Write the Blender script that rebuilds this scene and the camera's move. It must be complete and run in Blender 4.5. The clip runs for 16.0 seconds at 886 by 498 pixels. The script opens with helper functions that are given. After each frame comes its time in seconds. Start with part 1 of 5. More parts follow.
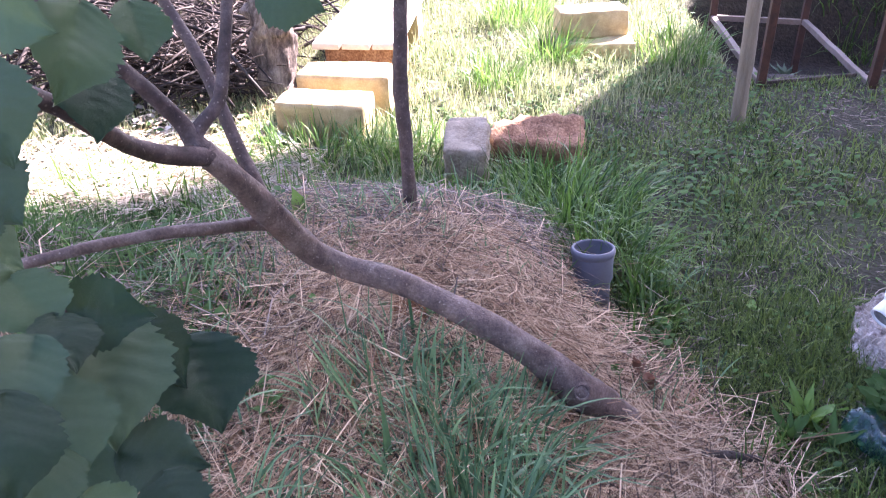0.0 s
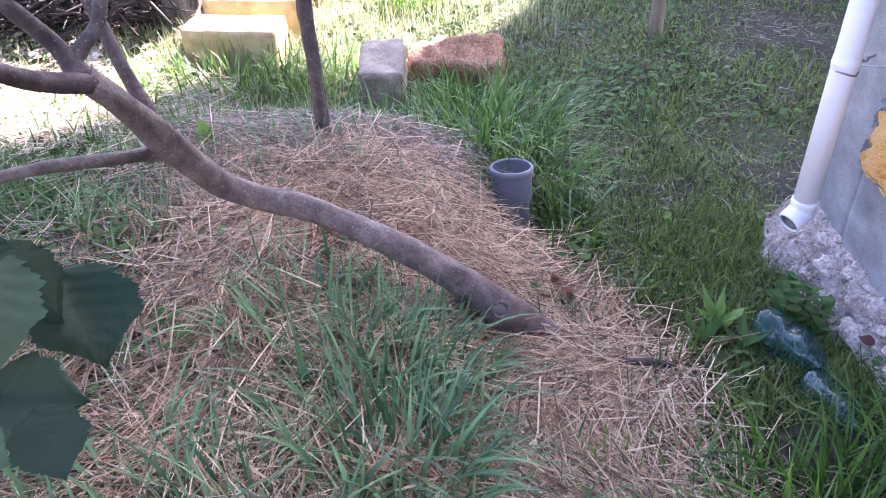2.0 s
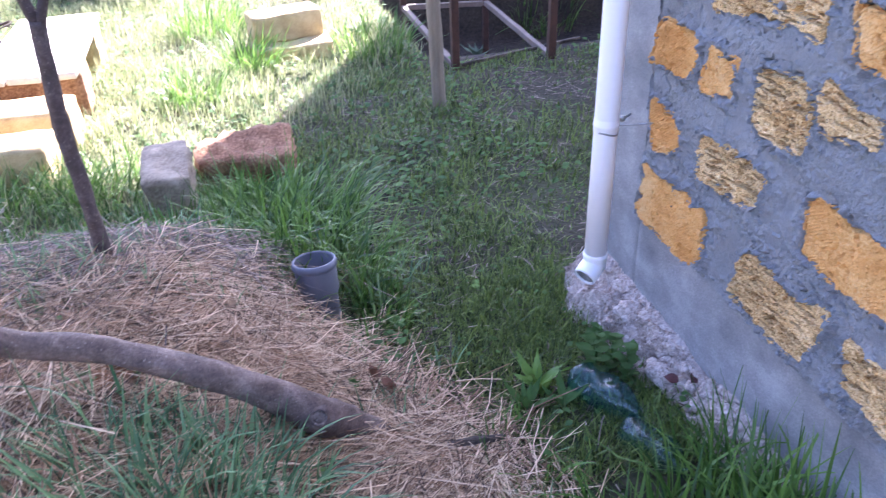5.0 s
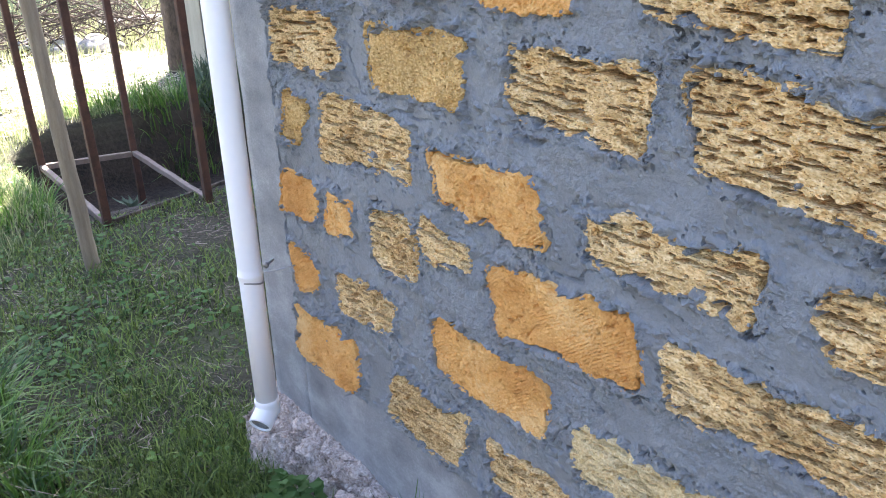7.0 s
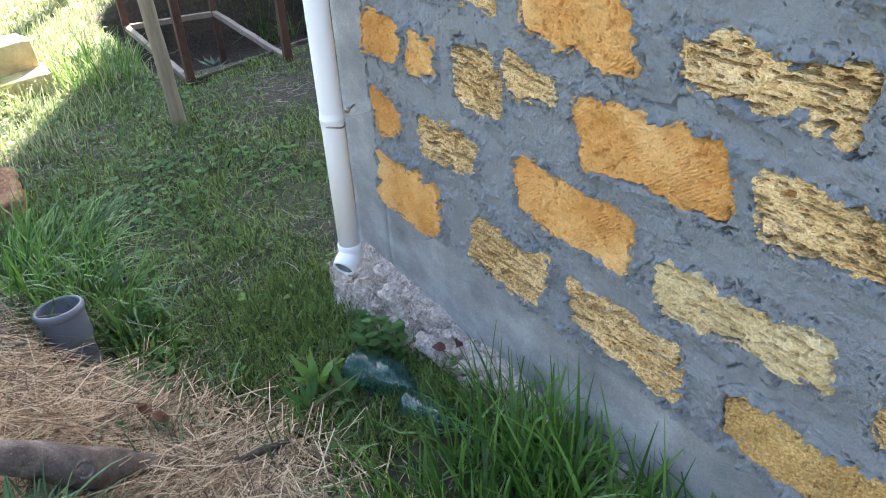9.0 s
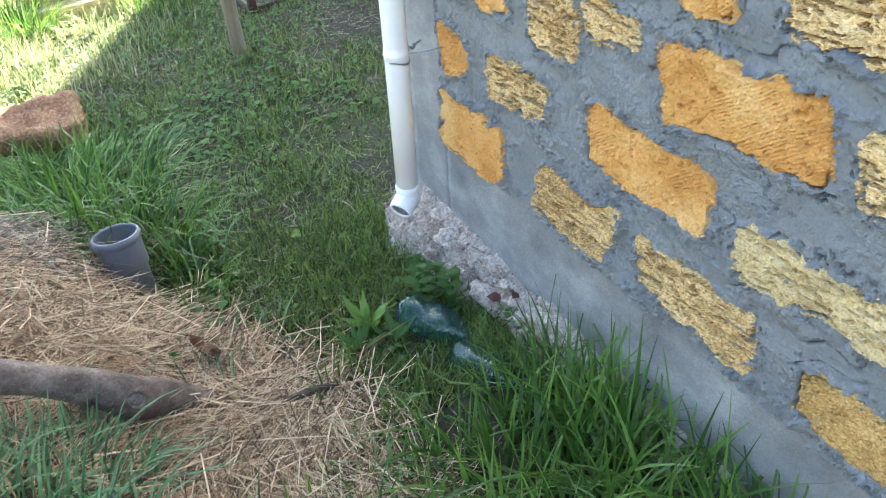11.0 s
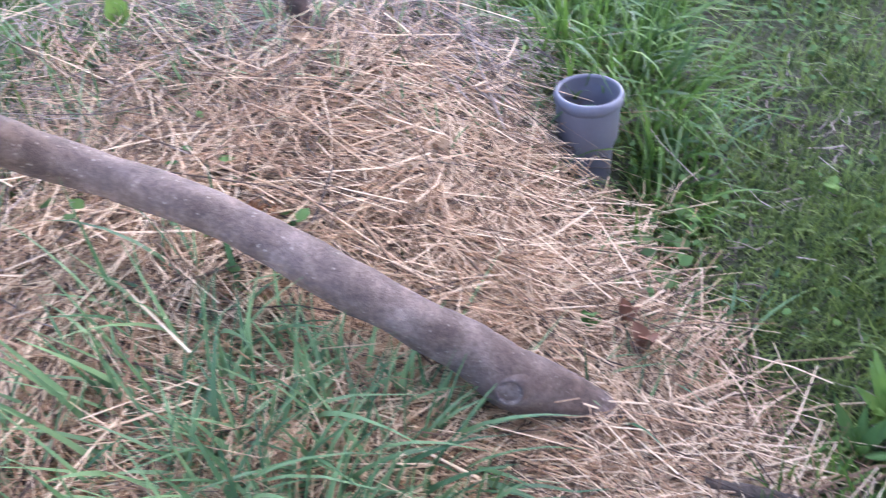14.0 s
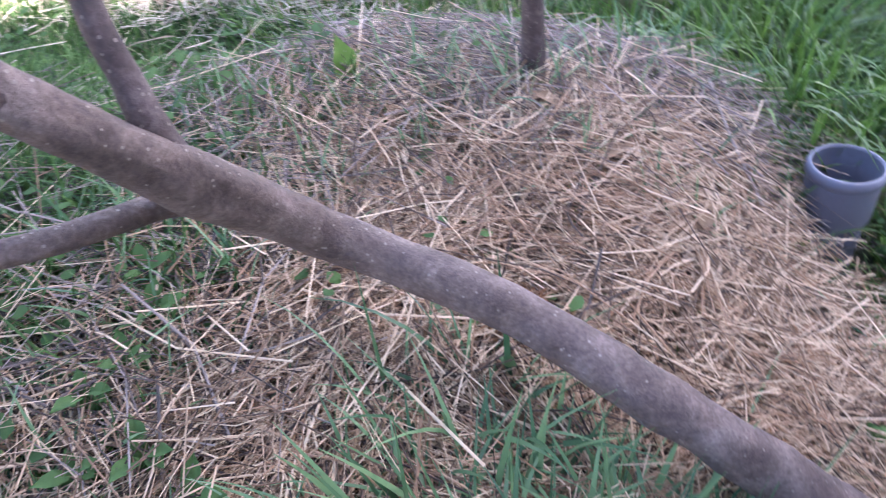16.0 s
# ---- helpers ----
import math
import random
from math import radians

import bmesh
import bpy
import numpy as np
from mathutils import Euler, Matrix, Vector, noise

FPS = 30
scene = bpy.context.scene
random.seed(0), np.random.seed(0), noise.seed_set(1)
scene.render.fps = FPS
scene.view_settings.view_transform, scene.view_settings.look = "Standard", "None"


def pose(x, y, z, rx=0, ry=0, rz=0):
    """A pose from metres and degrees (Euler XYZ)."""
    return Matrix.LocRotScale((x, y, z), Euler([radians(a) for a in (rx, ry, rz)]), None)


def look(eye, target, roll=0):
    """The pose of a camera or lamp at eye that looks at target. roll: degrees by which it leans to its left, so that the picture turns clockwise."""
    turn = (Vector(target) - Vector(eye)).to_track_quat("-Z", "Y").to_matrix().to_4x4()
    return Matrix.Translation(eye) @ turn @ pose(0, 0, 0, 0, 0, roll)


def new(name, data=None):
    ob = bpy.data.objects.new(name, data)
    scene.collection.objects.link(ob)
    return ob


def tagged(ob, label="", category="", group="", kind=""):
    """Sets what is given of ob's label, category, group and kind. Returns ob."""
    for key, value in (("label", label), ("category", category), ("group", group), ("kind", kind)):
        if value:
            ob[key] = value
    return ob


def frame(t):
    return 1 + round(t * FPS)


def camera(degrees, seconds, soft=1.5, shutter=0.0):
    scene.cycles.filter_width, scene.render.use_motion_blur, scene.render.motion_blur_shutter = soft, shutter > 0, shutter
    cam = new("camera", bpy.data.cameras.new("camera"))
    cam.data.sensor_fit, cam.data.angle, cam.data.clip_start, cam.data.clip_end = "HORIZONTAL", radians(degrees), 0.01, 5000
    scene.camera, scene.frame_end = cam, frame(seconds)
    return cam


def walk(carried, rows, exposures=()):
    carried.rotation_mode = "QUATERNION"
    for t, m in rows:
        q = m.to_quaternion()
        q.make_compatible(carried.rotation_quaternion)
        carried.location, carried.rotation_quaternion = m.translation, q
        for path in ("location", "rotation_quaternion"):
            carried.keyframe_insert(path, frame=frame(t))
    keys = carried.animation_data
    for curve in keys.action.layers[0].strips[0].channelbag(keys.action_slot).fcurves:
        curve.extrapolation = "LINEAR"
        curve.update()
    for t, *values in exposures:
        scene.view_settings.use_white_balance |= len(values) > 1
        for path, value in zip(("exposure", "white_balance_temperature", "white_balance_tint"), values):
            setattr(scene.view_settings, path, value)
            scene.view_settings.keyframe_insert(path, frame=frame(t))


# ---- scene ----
cam = camera(58.3, 16.0, 1.0, 0.25)
PATH = [
    (0, (0.21, 0.272, 1.3), (0.032, 1.974, 0.265), -1.6),
    (0.5, (0.22, 0.267, 1.292), (0.055, 1.922, 0.181), -2.2),
    (1, (0.232, 0.266, 1.284), (0.071, 1.891, 0.129), -1.9),
    (1.5, (0.246, 0.274, 1.279), (0.148, 1.89, 0.105), -2.3),
    (2, (0.255, 0.286, 1.273), (0.236, 1.897, 0.089), -1.4),
    (2.5, (0.262, 0.305, 1.269), (0.284, 1.914, 0.081), -0.8),
    (3, (0.268, 0.323, 1.266), (0.326, 1.92, 0.063), -1.3),
    (3.2, (0.28, 0.344, 1.257), (0.372, 1.92, 0.029), -2.3),
    (5.3, (0.329, 0.344, 1.308), (0.904, 1.972, 0.299), -1.4),
    (5.5, (0.345, 0.333, 1.313), (1.042, 1.932, 0.336), -1.2),
    (6, (0.374, 0.304, 1.335), (1.272, 1.842, 0.426), -1.6),
    (6.5, (0.4, 0.296, 1.34), (1.431, 1.783, 0.486), -1.1),
    (7, (0.407, 0.293, 1.362), (1.546, 1.724, 0.552), -1.3),
    (7.5, (0.404, 0.296, 1.359), (1.539, 1.726, 0.544), -1.6),
    (8, (0.394, 0.293, 1.347), (1.446, 1.738, 0.448), -2.6),
    (8.5, (0.385, 0.284, 1.318), (1.333, 1.727, 0.307), -3.8),
    (8.7, (0.385, 0.282, 1.308), (1.303, 1.72, 0.264), -3.8),
    (10.8, (0.404, 0.33, 1.282), (1.179, 1.759, 0.117), -3.1),
    (11, (0.399, 0.34, 1.279), (1.129, 1.768, 0.085), -3.3),
    (11.5, (0.417, 0.386, 1.25), (1.049, 1.791, -0.024), -1.7),
    (12, (0.435, 0.499, 1.225), (0.888, 1.898, -0.131), -2.8),
    (12.5, (0.425, 0.711, 1.155), (0.73, 2.143, -0.207), -3.2),
    (13, (0.44, 0.893, 1.107), (0.617, 2.227, -0.372), -1.3),
    (13.5, (0.468, 0.994, 1.05), (0.405, 2.251, -0.505), -2.8),
    (14, (0.396, 1.015, 1.06), (0.103, 2.279, -0.461), -4.7),
    (14.5, (0.258, 0.981, 1.103), (-0.234, 2.275, -0.339), -6.2),
    (15, (0.154, 0.995, 1.098), (-0.397, 2.296, -0.317), -4.1),
    (15.5, (0.133, 1.065, 1.071), (-0.574, 2.316, -0.32), -3.9),
    (16, (0.118, 1.089, 1.065), (-0.333, 2.344, -0.426), -6.5),
]
EXPOSURES = [(0, 3.6, 6000, 39), (1.5, 3.75, 6000, 36), (3.2, 3.92, 5950, 34), (5.5, 3.58, 5650, 33), (6.5, 3.54, 6450, 18), (7, 3.54, 6500, 18), (8.7, 3.58, 6650, 9), (11, 3.88, 6800, 4), (12, 4.08, 6950, 10), (13, 4.24, 6750, 22), (14, 4.35, 6200, 27), (14.5, 4.2, 5950, 30), (16, 3.88, 5850, 29)]
walk(cam, [(t, look(eye, target, roll)) for t, eye, target, roll in PATH], EXPOSURES)

# ---- world, sun, exposure ----
SUN_AZ, SUN_EL = math.atan2(0.581, 0.814), radians(40)
world = bpy.data.worlds.new("sky")
scene.world = world
world.use_nodes = True
wn = world.node_tree.nodes
sky = wn.new("ShaderNodeTexSky")
sky.sky_type = "NISHITA"
sky.sun_disc = False
sky.sun_elevation, sky.sun_rotation = SUN_EL, SUN_AZ
sky.air_density, sky.dust_density, sky.ozone_density = 1.0, 1.5, 1.0
world.node_tree.links.new(sky.outputs[0], wn["Background"].inputs[0])
wn["Background"].inputs[1].default_value = 0.07
sun = new("sun", bpy.data.lights.new("sun", "SUN"))
sun.data.energy, sun.data.angle, sun.data.color = 5.0, radians(0.5), (1.0, 0.93, 0.82)
sun.matrix_world = look((20 * math.sin(SUN_AZ) * math.cos(SUN_EL), 20 * math.cos(SUN_AZ) * math.cos(SUN_EL), 20 * math.sin(SUN_EL)), (0, 0, 0))
rng = np.random.default_rng(7)

# ---- materials ----


def material(name, dark, light, scale=12.0, fine=90.0, rough=0.8, bump=0.3, dist=0.004, stretch=(1, 1, 1), islands=0.0, spots=None, thin=0.0, pieces=0.0, metal=0.0, coat=0.0, sharp=0.2, middle=None, grain=0.4, crust=None):
    """Two scales of noise between two colours, relief, and variation by island or by piece."""
    m = bpy.data.materials.new(name)
    m.use_nodes = True
    t = m.node_tree
    n, ln = t.nodes, t.links.new
    b = n["Principled BSDF"]
    co = n.new("ShaderNodeTexCoord")
    mp = n.new("ShaderNodeMapping")
    mp.inputs["Scale"].default_value = stretch
    ln(co.outputs["Object"], mp.inputs[0])

    def noise_at(s, detail=6.0, r=0.6):
        x = n.new("ShaderNodeTexNoise")
        x.inputs["Scale"].default_value, x.inputs["Detail"].default_value, x.inputs["Roughness"].default_value = s, detail, r
        ln(mp.outputs[0], x.inputs["Vector"])
        return x.outputs["Fac"]

    def maths(op, a, c):
        x = n.new("ShaderNodeMath")
        x.operation = op
        for i, v in enumerate((a, c)):
            if isinstance(v, (int, float)):
                x.inputs[i].default_value = v
            else:
                ln(v, x.inputs[i])
        return x.outputs[0]

    big, small = noise_at(scale), noise_at(fine, 5.0 if grain <= 0.4 else 1.5, 0.75)
    fac = maths("ADD", maths("MULTIPLY", big, 1 - grain), maths("MULTIPLY", small, grain))
    if islands:
        g = n.new("ShaderNodeNewGeometry")
        fac = maths("ADD", maths("MULTIPLY", fac, 1 - islands), maths("MULTIPLY", g.outputs["Random Per Island"], islands))
    if pieces:
        o = n.new("ShaderNodeObjectInfo")
        fac = maths("ADD", maths("MULTIPLY", fac, 1 - pieces), maths("MULTIPLY", o.outputs["Random"], pieces))
    ramp = n.new("ShaderNodeValToRGB")
    lo, hi = (0.5 - sharp, 0.5 + sharp) if not (islands or pieces) else (0.12, 0.88)
    ramp.color_ramp.elements[0].position, ramp.color_ramp.elements[1].position = lo, hi
    ramp.color_ramp.elements[0].color, ramp.color_ramp.elements[1].color = (*dark, 1), (*light, 1)
    if middle:
        ramp.color_ramp.elements.new((lo + hi) / 2).color = (*middle, 1)
    ln(fac, ramp.inputs[0])
    col = ramp.outputs[0]
    if spots:
        sc, size, colour = spots
        v = n.new("ShaderNodeTexVoronoi")
        v.inputs["Scale"].default_value = sc
        ln(mp.outputs[0], v.inputs["Vector"])
        mix = n.new("ShaderNodeMix")
        mix.data_type = "RGBA"
        ln(maths("LESS_THAN", v.outputs["Distance"], size), mix.inputs[0])
        ln(col, mix.inputs[6])
        mix.inputs[7].default_value = (*colour, 1)
        col = mix.outputs[2]
    ln(col, b.inputs["Base Color"])
    b.inputs["Roughness"].default_value, b.inputs["Metallic"].default_value = rough, metal
    b.inputs["Coat Weight"].default_value = coat
    if bump:
        bp = n.new("ShaderNodeBump")
        bp.inputs["Strength"].default_value, bp.inputs["Distance"].default_value = bump, dist
        tall = fac if not islands else small
        if crust:
            where, lumps, share = crust
            mask = n.new("ShaderNodeMapRange")
            mask.inputs["From Min"].default_value, mask.inputs["From Max"].default_value = 0.44, 0.58
            mask.inputs["To Min"].default_value = 0.12
            ln(noise_at(where, 3.0), mask.inputs["Value"])
            tall = maths("ADD", tall, maths("MULTIPLY", mask.outputs[0], maths("MULTIPLY", noise_at(lumps, 4.0, 0.65), share)))
        ln(tall, bp.inputs["Height"])
        ln(bp.outputs[0], b.inputs["Normal"])
    if thin:
        tr = n.new("ShaderNodeBsdfTranslucent")
        ln(col, tr.inputs[0])
        mx = n.new("ShaderNodeMixShader")
        mx.inputs[0].default_value = thin
        ln(b.outputs[0], mx.inputs[1])
        ln(tr.outputs[0], mx.inputs[2])
        ln(mx.outputs[0], n["Material Output"].inputs[0])
    return m


MORTAR = material("mortar", (0.160, 0.170, 0.185), (0.375, 0.39, 0.405), 7, 200, 0.5, 1.0, 0.008, sharp=0.18, middle=(0.243, 0.257, 0.272), grain=0.35, crust=(7, 95, 2.3))
CONCRETE = material("concrete", (0.16, 0.165, 0.178), (0.40, 0.405, 0.415), 6, 190, 0.8, 0.7, 0.004, (1, 1, 1.6), sharp=0.13, middle=(0.255, 0.26, 0.27))
FOOTING = material("footing", (0.22, 0.165, 0.14), (0.76, 0.655, 0.585), 22, 130, 0.95, 1.0, 0.008, sharp=0.17, middle=(0.53, 0.435, 0.38), grain=0.5, crust=(14, 90, 1.0))
# Dark spots on the four limestones paint the small shadows inside pits.
ORANGE = material("orange_limestone", (0.55, 0.235, 0.05), (0.86, 0.60, 0.28), 6, 220, 0.92, 1.0, 0.006, (1, 0.9, 1.2), sharp=0.14, middle=(0.75, 0.40, 0.125), grain=0.4, spots=(230, 0.11, (0.44, 0.19, 0.04)), crust=(20, 120, 0.8))
PALE = material("pale_limestone", (0.36, 0.195, 0.065), (0.90, 0.69, 0.39), 9, 200, 0.92, 1.0, 0.007, (1, 0.8, 1.4), sharp=0.15, middle=(0.68, 0.455, 0.20), grain=0.6, spots=(200, 0.19, (0.24, 0.13, 0.045)), crust=(16, 130, 1.0))
CREAM = material("cream_limestone", (0.42, 0.30, 0.13), (0.84, 0.70, 0.44), 9, 200, 0.92, 1.0, 0.006, (1, 1, 1.5), sharp=0.16, middle=(0.66, 0.50, 0.26), grain=0.5, spots=(190, 0.15, (0.36, 0.23, 0.09)), crust=(18, 130, 0.9))
TAN = material("tan_limestone", (0.32, 0.17, 0.05), (0.80, 0.56, 0.25), 8, 190, 0.92, 1.0, 0.007, (1, 0.9, 1.3), sharp=0.18, middle=(0.55, 0.34, 0.12), grain=0.6, spots=(190, 0.18, (0.26, 0.13, 0.04)), crust=(12, 140, 1.0))
BLOCK = material("sawn_limestone", (0.33, 0.23, 0.10), (0.62, 0.49, 0.27), 12, 160, 0.92, 1.0, 0.01, sharp=0.14)
REDBLOCK = material("red_weathered_stone", (0.12, 0.06, 0.03), (0.43, 0.26, 0.15), 12, 110, 0.95, 1.0, 0.008, sharp=0.14, middle=(0.26, 0.13, 0.07), grain=0.5)
GREYBLOCK = material("grey_weathered_stone", (0.13, 0.10, 0.07), (0.42, 0.35, 0.26), 14, 110, 0.95, 1.0, 0.008, sharp=0.14)
BARK = material("smooth_bark", (0.060, 0.042, 0.036), (0.33, 0.26, 0.22), 20, 180, 0.7, 0.9, 0.006, (1, 1, 1), spots=(85, 0.12, (0.36, 0.31, 0.26)), sharp=0.15, middle=(0.165, 0.120, 0.101), grain=0.4)
YOUNGBARK = material("young_bark", (0.040, 0.028, 0.027), (0.19, 0.145, 0.13), 26, 180, 0.7, 0.9, 0.004, (1, 1, 1), spots=(90, 0.14, (0.24, 0.20, 0.17)), sharp=0.16, middle=(0.085, 0.060, 0.056), grain=0.4)
HOLLOW_DARK = material("knot_hollow_shade", (0.006, 0.004, 0.003), (0.03, 0.02, 0.014), 30, 150, 0.95, 0.5, 0.003)
GREYBARK = material("grey_cracked_bark", (0.035, 0.026, 0.021), (0.40, 0.34, 0.28), 16, 80, 0.95, 1.0, 0.03, (1, 1, 0.35), sharp=0.12, middle=(0.17, 0.135, 0.11))
DARKBARK = material("rough_bark", (0.022, 0.016, 0.013), (0.15, 0.115, 0.09), 18, 90, 0.9, 1.0, 0.02, (1, 1, 0.4), sharp=0.14)
OLDWOOD = material("weathered_wood", (0.13, 0.10, 0.07), (0.30, 0.25, 0.18), 10, 90, 0.85, 0.5, 0.003, (5, 5, 0.5))
PLANK = material("bleached_plank", (0.42, 0.38, 0.33), (0.66, 0.62, 0.55), 8, 80, 0.85, 0.5, 0.003, (4, 0.6, 4))
BOARD = material("cream_board", (0.42, 0.38, 0.28), (0.62, 0.58, 0.46), 6, 70, 0.8, 0.4, 0.002, (5, 5, 0.5))
TWIGS = material("dead_twigs", (0.010, 0.007, 0.006), (0.075, 0.055, 0.045), 14, 90, 0.9, 0, islands=0.7)
RUST = material("rusty_steel", (0.022, 0.011, 0.008), (0.10, 0.042, 0.025), 18, 150, 0.8, 0.5, 0.002)
GALV = material("bare_steel_angle", (0.10, 0.072, 0.058), (0.24, 0.185, 0.155), 14, 120, 0.75, 0.3, 0.001)
WHITEPVC = material("white_pvc", (0.86, 0.865, 0.88), (0.91, 0.91, 0.915), 4, 60, 0.5, 0.05, 0.0005)
DIRTY_SHADED_PVC = material("stained_shaded_pvc", (0.10, 0.095, 0.09), (0.42, 0.41, 0.40), 30, 120, 0.6, 0.1, 0.0005)
GREYPVC = material("grey_pvc", (0.135, 0.135, 0.165), (0.185, 0.185, 0.22), 6, 120, 0.5, 0.08, 0.0005)
WIRE = material("steel_wire", (0.25, 0.25, 0.25), (0.45, 0.45, 0.45), 40, 200, 0.4, 0.1, 0.0005, metal=0.8)
# One lawn in two colours: a darker shaded copy, a paler sunlit copy.
GRASS = material("shaded_lawn_blades", (0.015, 0.041, 0.006), (0.24, 0.33, 0.075), 4, 40, 0.5, 0, islands=0.7, thin=0.35)
SUNLIT_GRASS = material("sunlit_pale_grass", (0.07, 0.12, 0.03), (0.52, 0.53, 0.29), 4, 40, 0.5, 0, islands=0.7, thin=0.35)
TALLGRASS = material("tall_grass_blades", (0.016, 0.062, 0.009), (0.18, 0.33, 0.06), 3, 40, 0.4, 0, islands=0.65, thin=0.4)
BLUEGRASS = material("grey_green_blades", (0.036, 0.115, 0.048), (0.27, 0.44, 0.20), 3, 40, 0.42, 0, islands=0.65, thin=0.35)
HAY = material("dry_hay", (0.045, 0.024, 0.013), (0.86, 0.66, 0.43), 5, 60, 0.6, 0, islands=0.85, thin=0.12, middle=(0.40, 0.235, 0.122))
STRAW = material("bleached_litter", (0.20, 0.15, 0.09), (0.72, 0.65, 0.50), 5, 60, 0.6, 0, islands=0.75, thin=0.12)
GREYHAY = material("dark_grey_hay", (0.028, 0.020, 0.016), (0.46, 0.37, 0.31), 5, 60, 0.6, 0, islands=0.8, thin=0.12, middle=(0.165, 0.118, 0.092))
HERB = material("herb_leaves", (0.024, 0.075, 0.016), (0.12, 0.235, 0.055), 20, 120, 0.75, 0.2, 0.001, islands=0.5, thin=0.3)
YOUNGLITLEAF = material("young_and_lit_leaves", (0.10, 0.21, 0.035), (0.22, 0.36, 0.08), 20, 120, 0.5, 0.2, 0.001, islands=0.4, thin=0.35)
REDLEAF = material("red_leaves", (0.15, 0.065, 0.04), (0.29, 0.145, 0.085), 20, 120, 0.6, 0.2, 0.001, islands=0.4, thin=0.3)
HAZEL = material("hazel_leaf", (0.016, 0.050, 0.022), (0.105, 0.18, 0.085), 25, 160, 0.5, 0.9, 0.006, pieces=0.75, thin=0.25)
SHRUB = material("grey_green_shrub", (0.05, 0.08, 0.05), (0.15, 0.20, 0.13), 6, 60, 0.7, 0, islands=0.6, thin=0.2)
MAROON = material("maroon_dead_leaf", (0.05, 0.012, 0.012), (0.17, 0.055, 0.05), 30, 140, 0.6, 0.4, 0.002)
RUSTLEAF = material("rust_brown_needles", (0.12, 0.045, 0.016), (0.44, 0.21, 0.085), 30, 140, 0.7, 0, islands=0.6, thin=0.15)
ROT = material("shrivelled_fruit", (0.20, 0.12, 0.06), (0.34, 0.23, 0.13), 30, 140, 0.8, 0.6, 0.003)
PLAIN = material("rendered_wall", (0.40, 0.38, 0.34), (0.50, 0.48, 0.44), 2, 40, 0.9, 0.2, 0.003)


def bottle_plastic():
    m = bpy.data.materials.new("blue_bottle_plastic")
    m.use_nodes = True
    n, ln = m.node_tree.nodes, m.node_tree.links.new
    b = n["Principled BSDF"]
    b.inputs["Base Color"].default_value = (0.035, 0.10, 0.105, 1)
    b.inputs["Roughness"].default_value = 0.08
    b.inputs["Specular IOR Level"].default_value = 0.6
    b.inputs["Coat Weight"].default_value = 0.35
    clear = n.new("ShaderNodeBsdfTransparent")
    clear.inputs[0].default_value = (0.58, 0.80, 0.82, 1)
    mix = n.new("ShaderNodeMixShader")
    mix.inputs[0].default_value = 0.26
    ln(clear.outputs[0], mix.inputs[1])
    ln(b.outputs[0], mix.inputs[2])
    shine = n.new("ShaderNodeBsdfGlossy")
    shine.inputs["Color"].default_value, shine.inputs["Roughness"].default_value = (0.9, 1.0, 1.0, 1), 0.05
    both = n.new("ShaderNodeMixShader")
    both.inputs[0].default_value = 0.03
    ln(mix.outputs[0], both.inputs[1])
    ln(shine.outputs[0], both.inputs[2])
    ln(both.outputs[0], n["Material Output"].inputs[0])
    return m


PET = bottle_plastic()


def ground_material():
    m = material("soil", (0.010, 0.007, 0.005), (0.055, 0.039, 0.027), 9, 55, 0.95, 1.0, 0.02, sharp=0.15, grain=0.5)
    t = m.node_tree
    n, ln = t.nodes, t.links.new
    b = n["Principled BSDF"]
    old = b.inputs["Base Color"].links[0].from_socket
    at = n.new("ShaderNodeVertexColor")
    at.layer_name = "cover"
    sep = n.new("ShaderNodeSeparateColor")
    ln(at.outputs[0], sep.inputs[0])
    hay = n.new("ShaderNodeTexNoise")
    hay.inputs["Scale"].default_value, hay.inputs["Detail"].default_value = 60, 8
    hr = n.new("ShaderNodeValToRGB")
    hr.color_ramp.elements[0].color, hr.color_ramp.elements[1].color = (0.020, 0.012, 0.008, 1), (0.10, 0.062, 0.038, 1)
    ln(hay.outputs["Fac"], hr.inputs[0])
    moss = n.new("ShaderNodeTexNoise")
    moss.inputs["Scale"].default_value, moss.inputs["Detail"].default_value = 70, 8
    mr = n.new("ShaderNodeValToRGB")
    mr.color_ramp.elements[0].color, mr.color_ramp.elements[1].color = (0.014, 0.022, 0.006, 1), (0.075, 0.085, 0.032, 1)
    mr.color_ramp.elements[0].position, mr.color_ramp.elements[1].position = 0.36, 0.66
    ln(moss.outputs["Fac"], mr.inputs[0])
    for out, sock in ((mr.outputs[0], 1), (hr.outputs[0], 0)):
        mix = n.new("ShaderNodeMix")
        mix.data_type = "RGBA"
        ln(sep.outputs[sock], mix.inputs[0])
        ln(old, mix.inputs[6])
        ln(out, mix.inputs[7])
        old = mix.outputs[2]
    ln(old, b.inputs["Base Color"])
    return m


SOIL = ground_material()

# ---- geometry helpers ----
TABLE = np.random.default_rng(11).random((256, 256))


def vnoise(x, y, seed=0):
    x, y = np.asarray(x, float) + 17.3 * seed, np.asarray(y, float) + 9.1 * seed
    i, j = np.floor(x).astype(int), np.floor(y).astype(int)
    u, v = x - i, y - j
    u, v = u * u * (3 - 2 * u), v * v * (3 - 2 * v)
    g = lambda a, c: TABLE[a % 256, c % 256]
    return (g(i, j) * (1 - u) + g(i + 1, j) * u) * (1 - v) + (g(i, j + 1) * (1 - u) + g(i + 1, j + 1) * u) * v - 0.5


def fbm(x, y, seed=0, octaves=4):
    return sum(vnoise(x * 2**k, y * 2**k, seed + k) / 1.8**k for k in range(octaves))


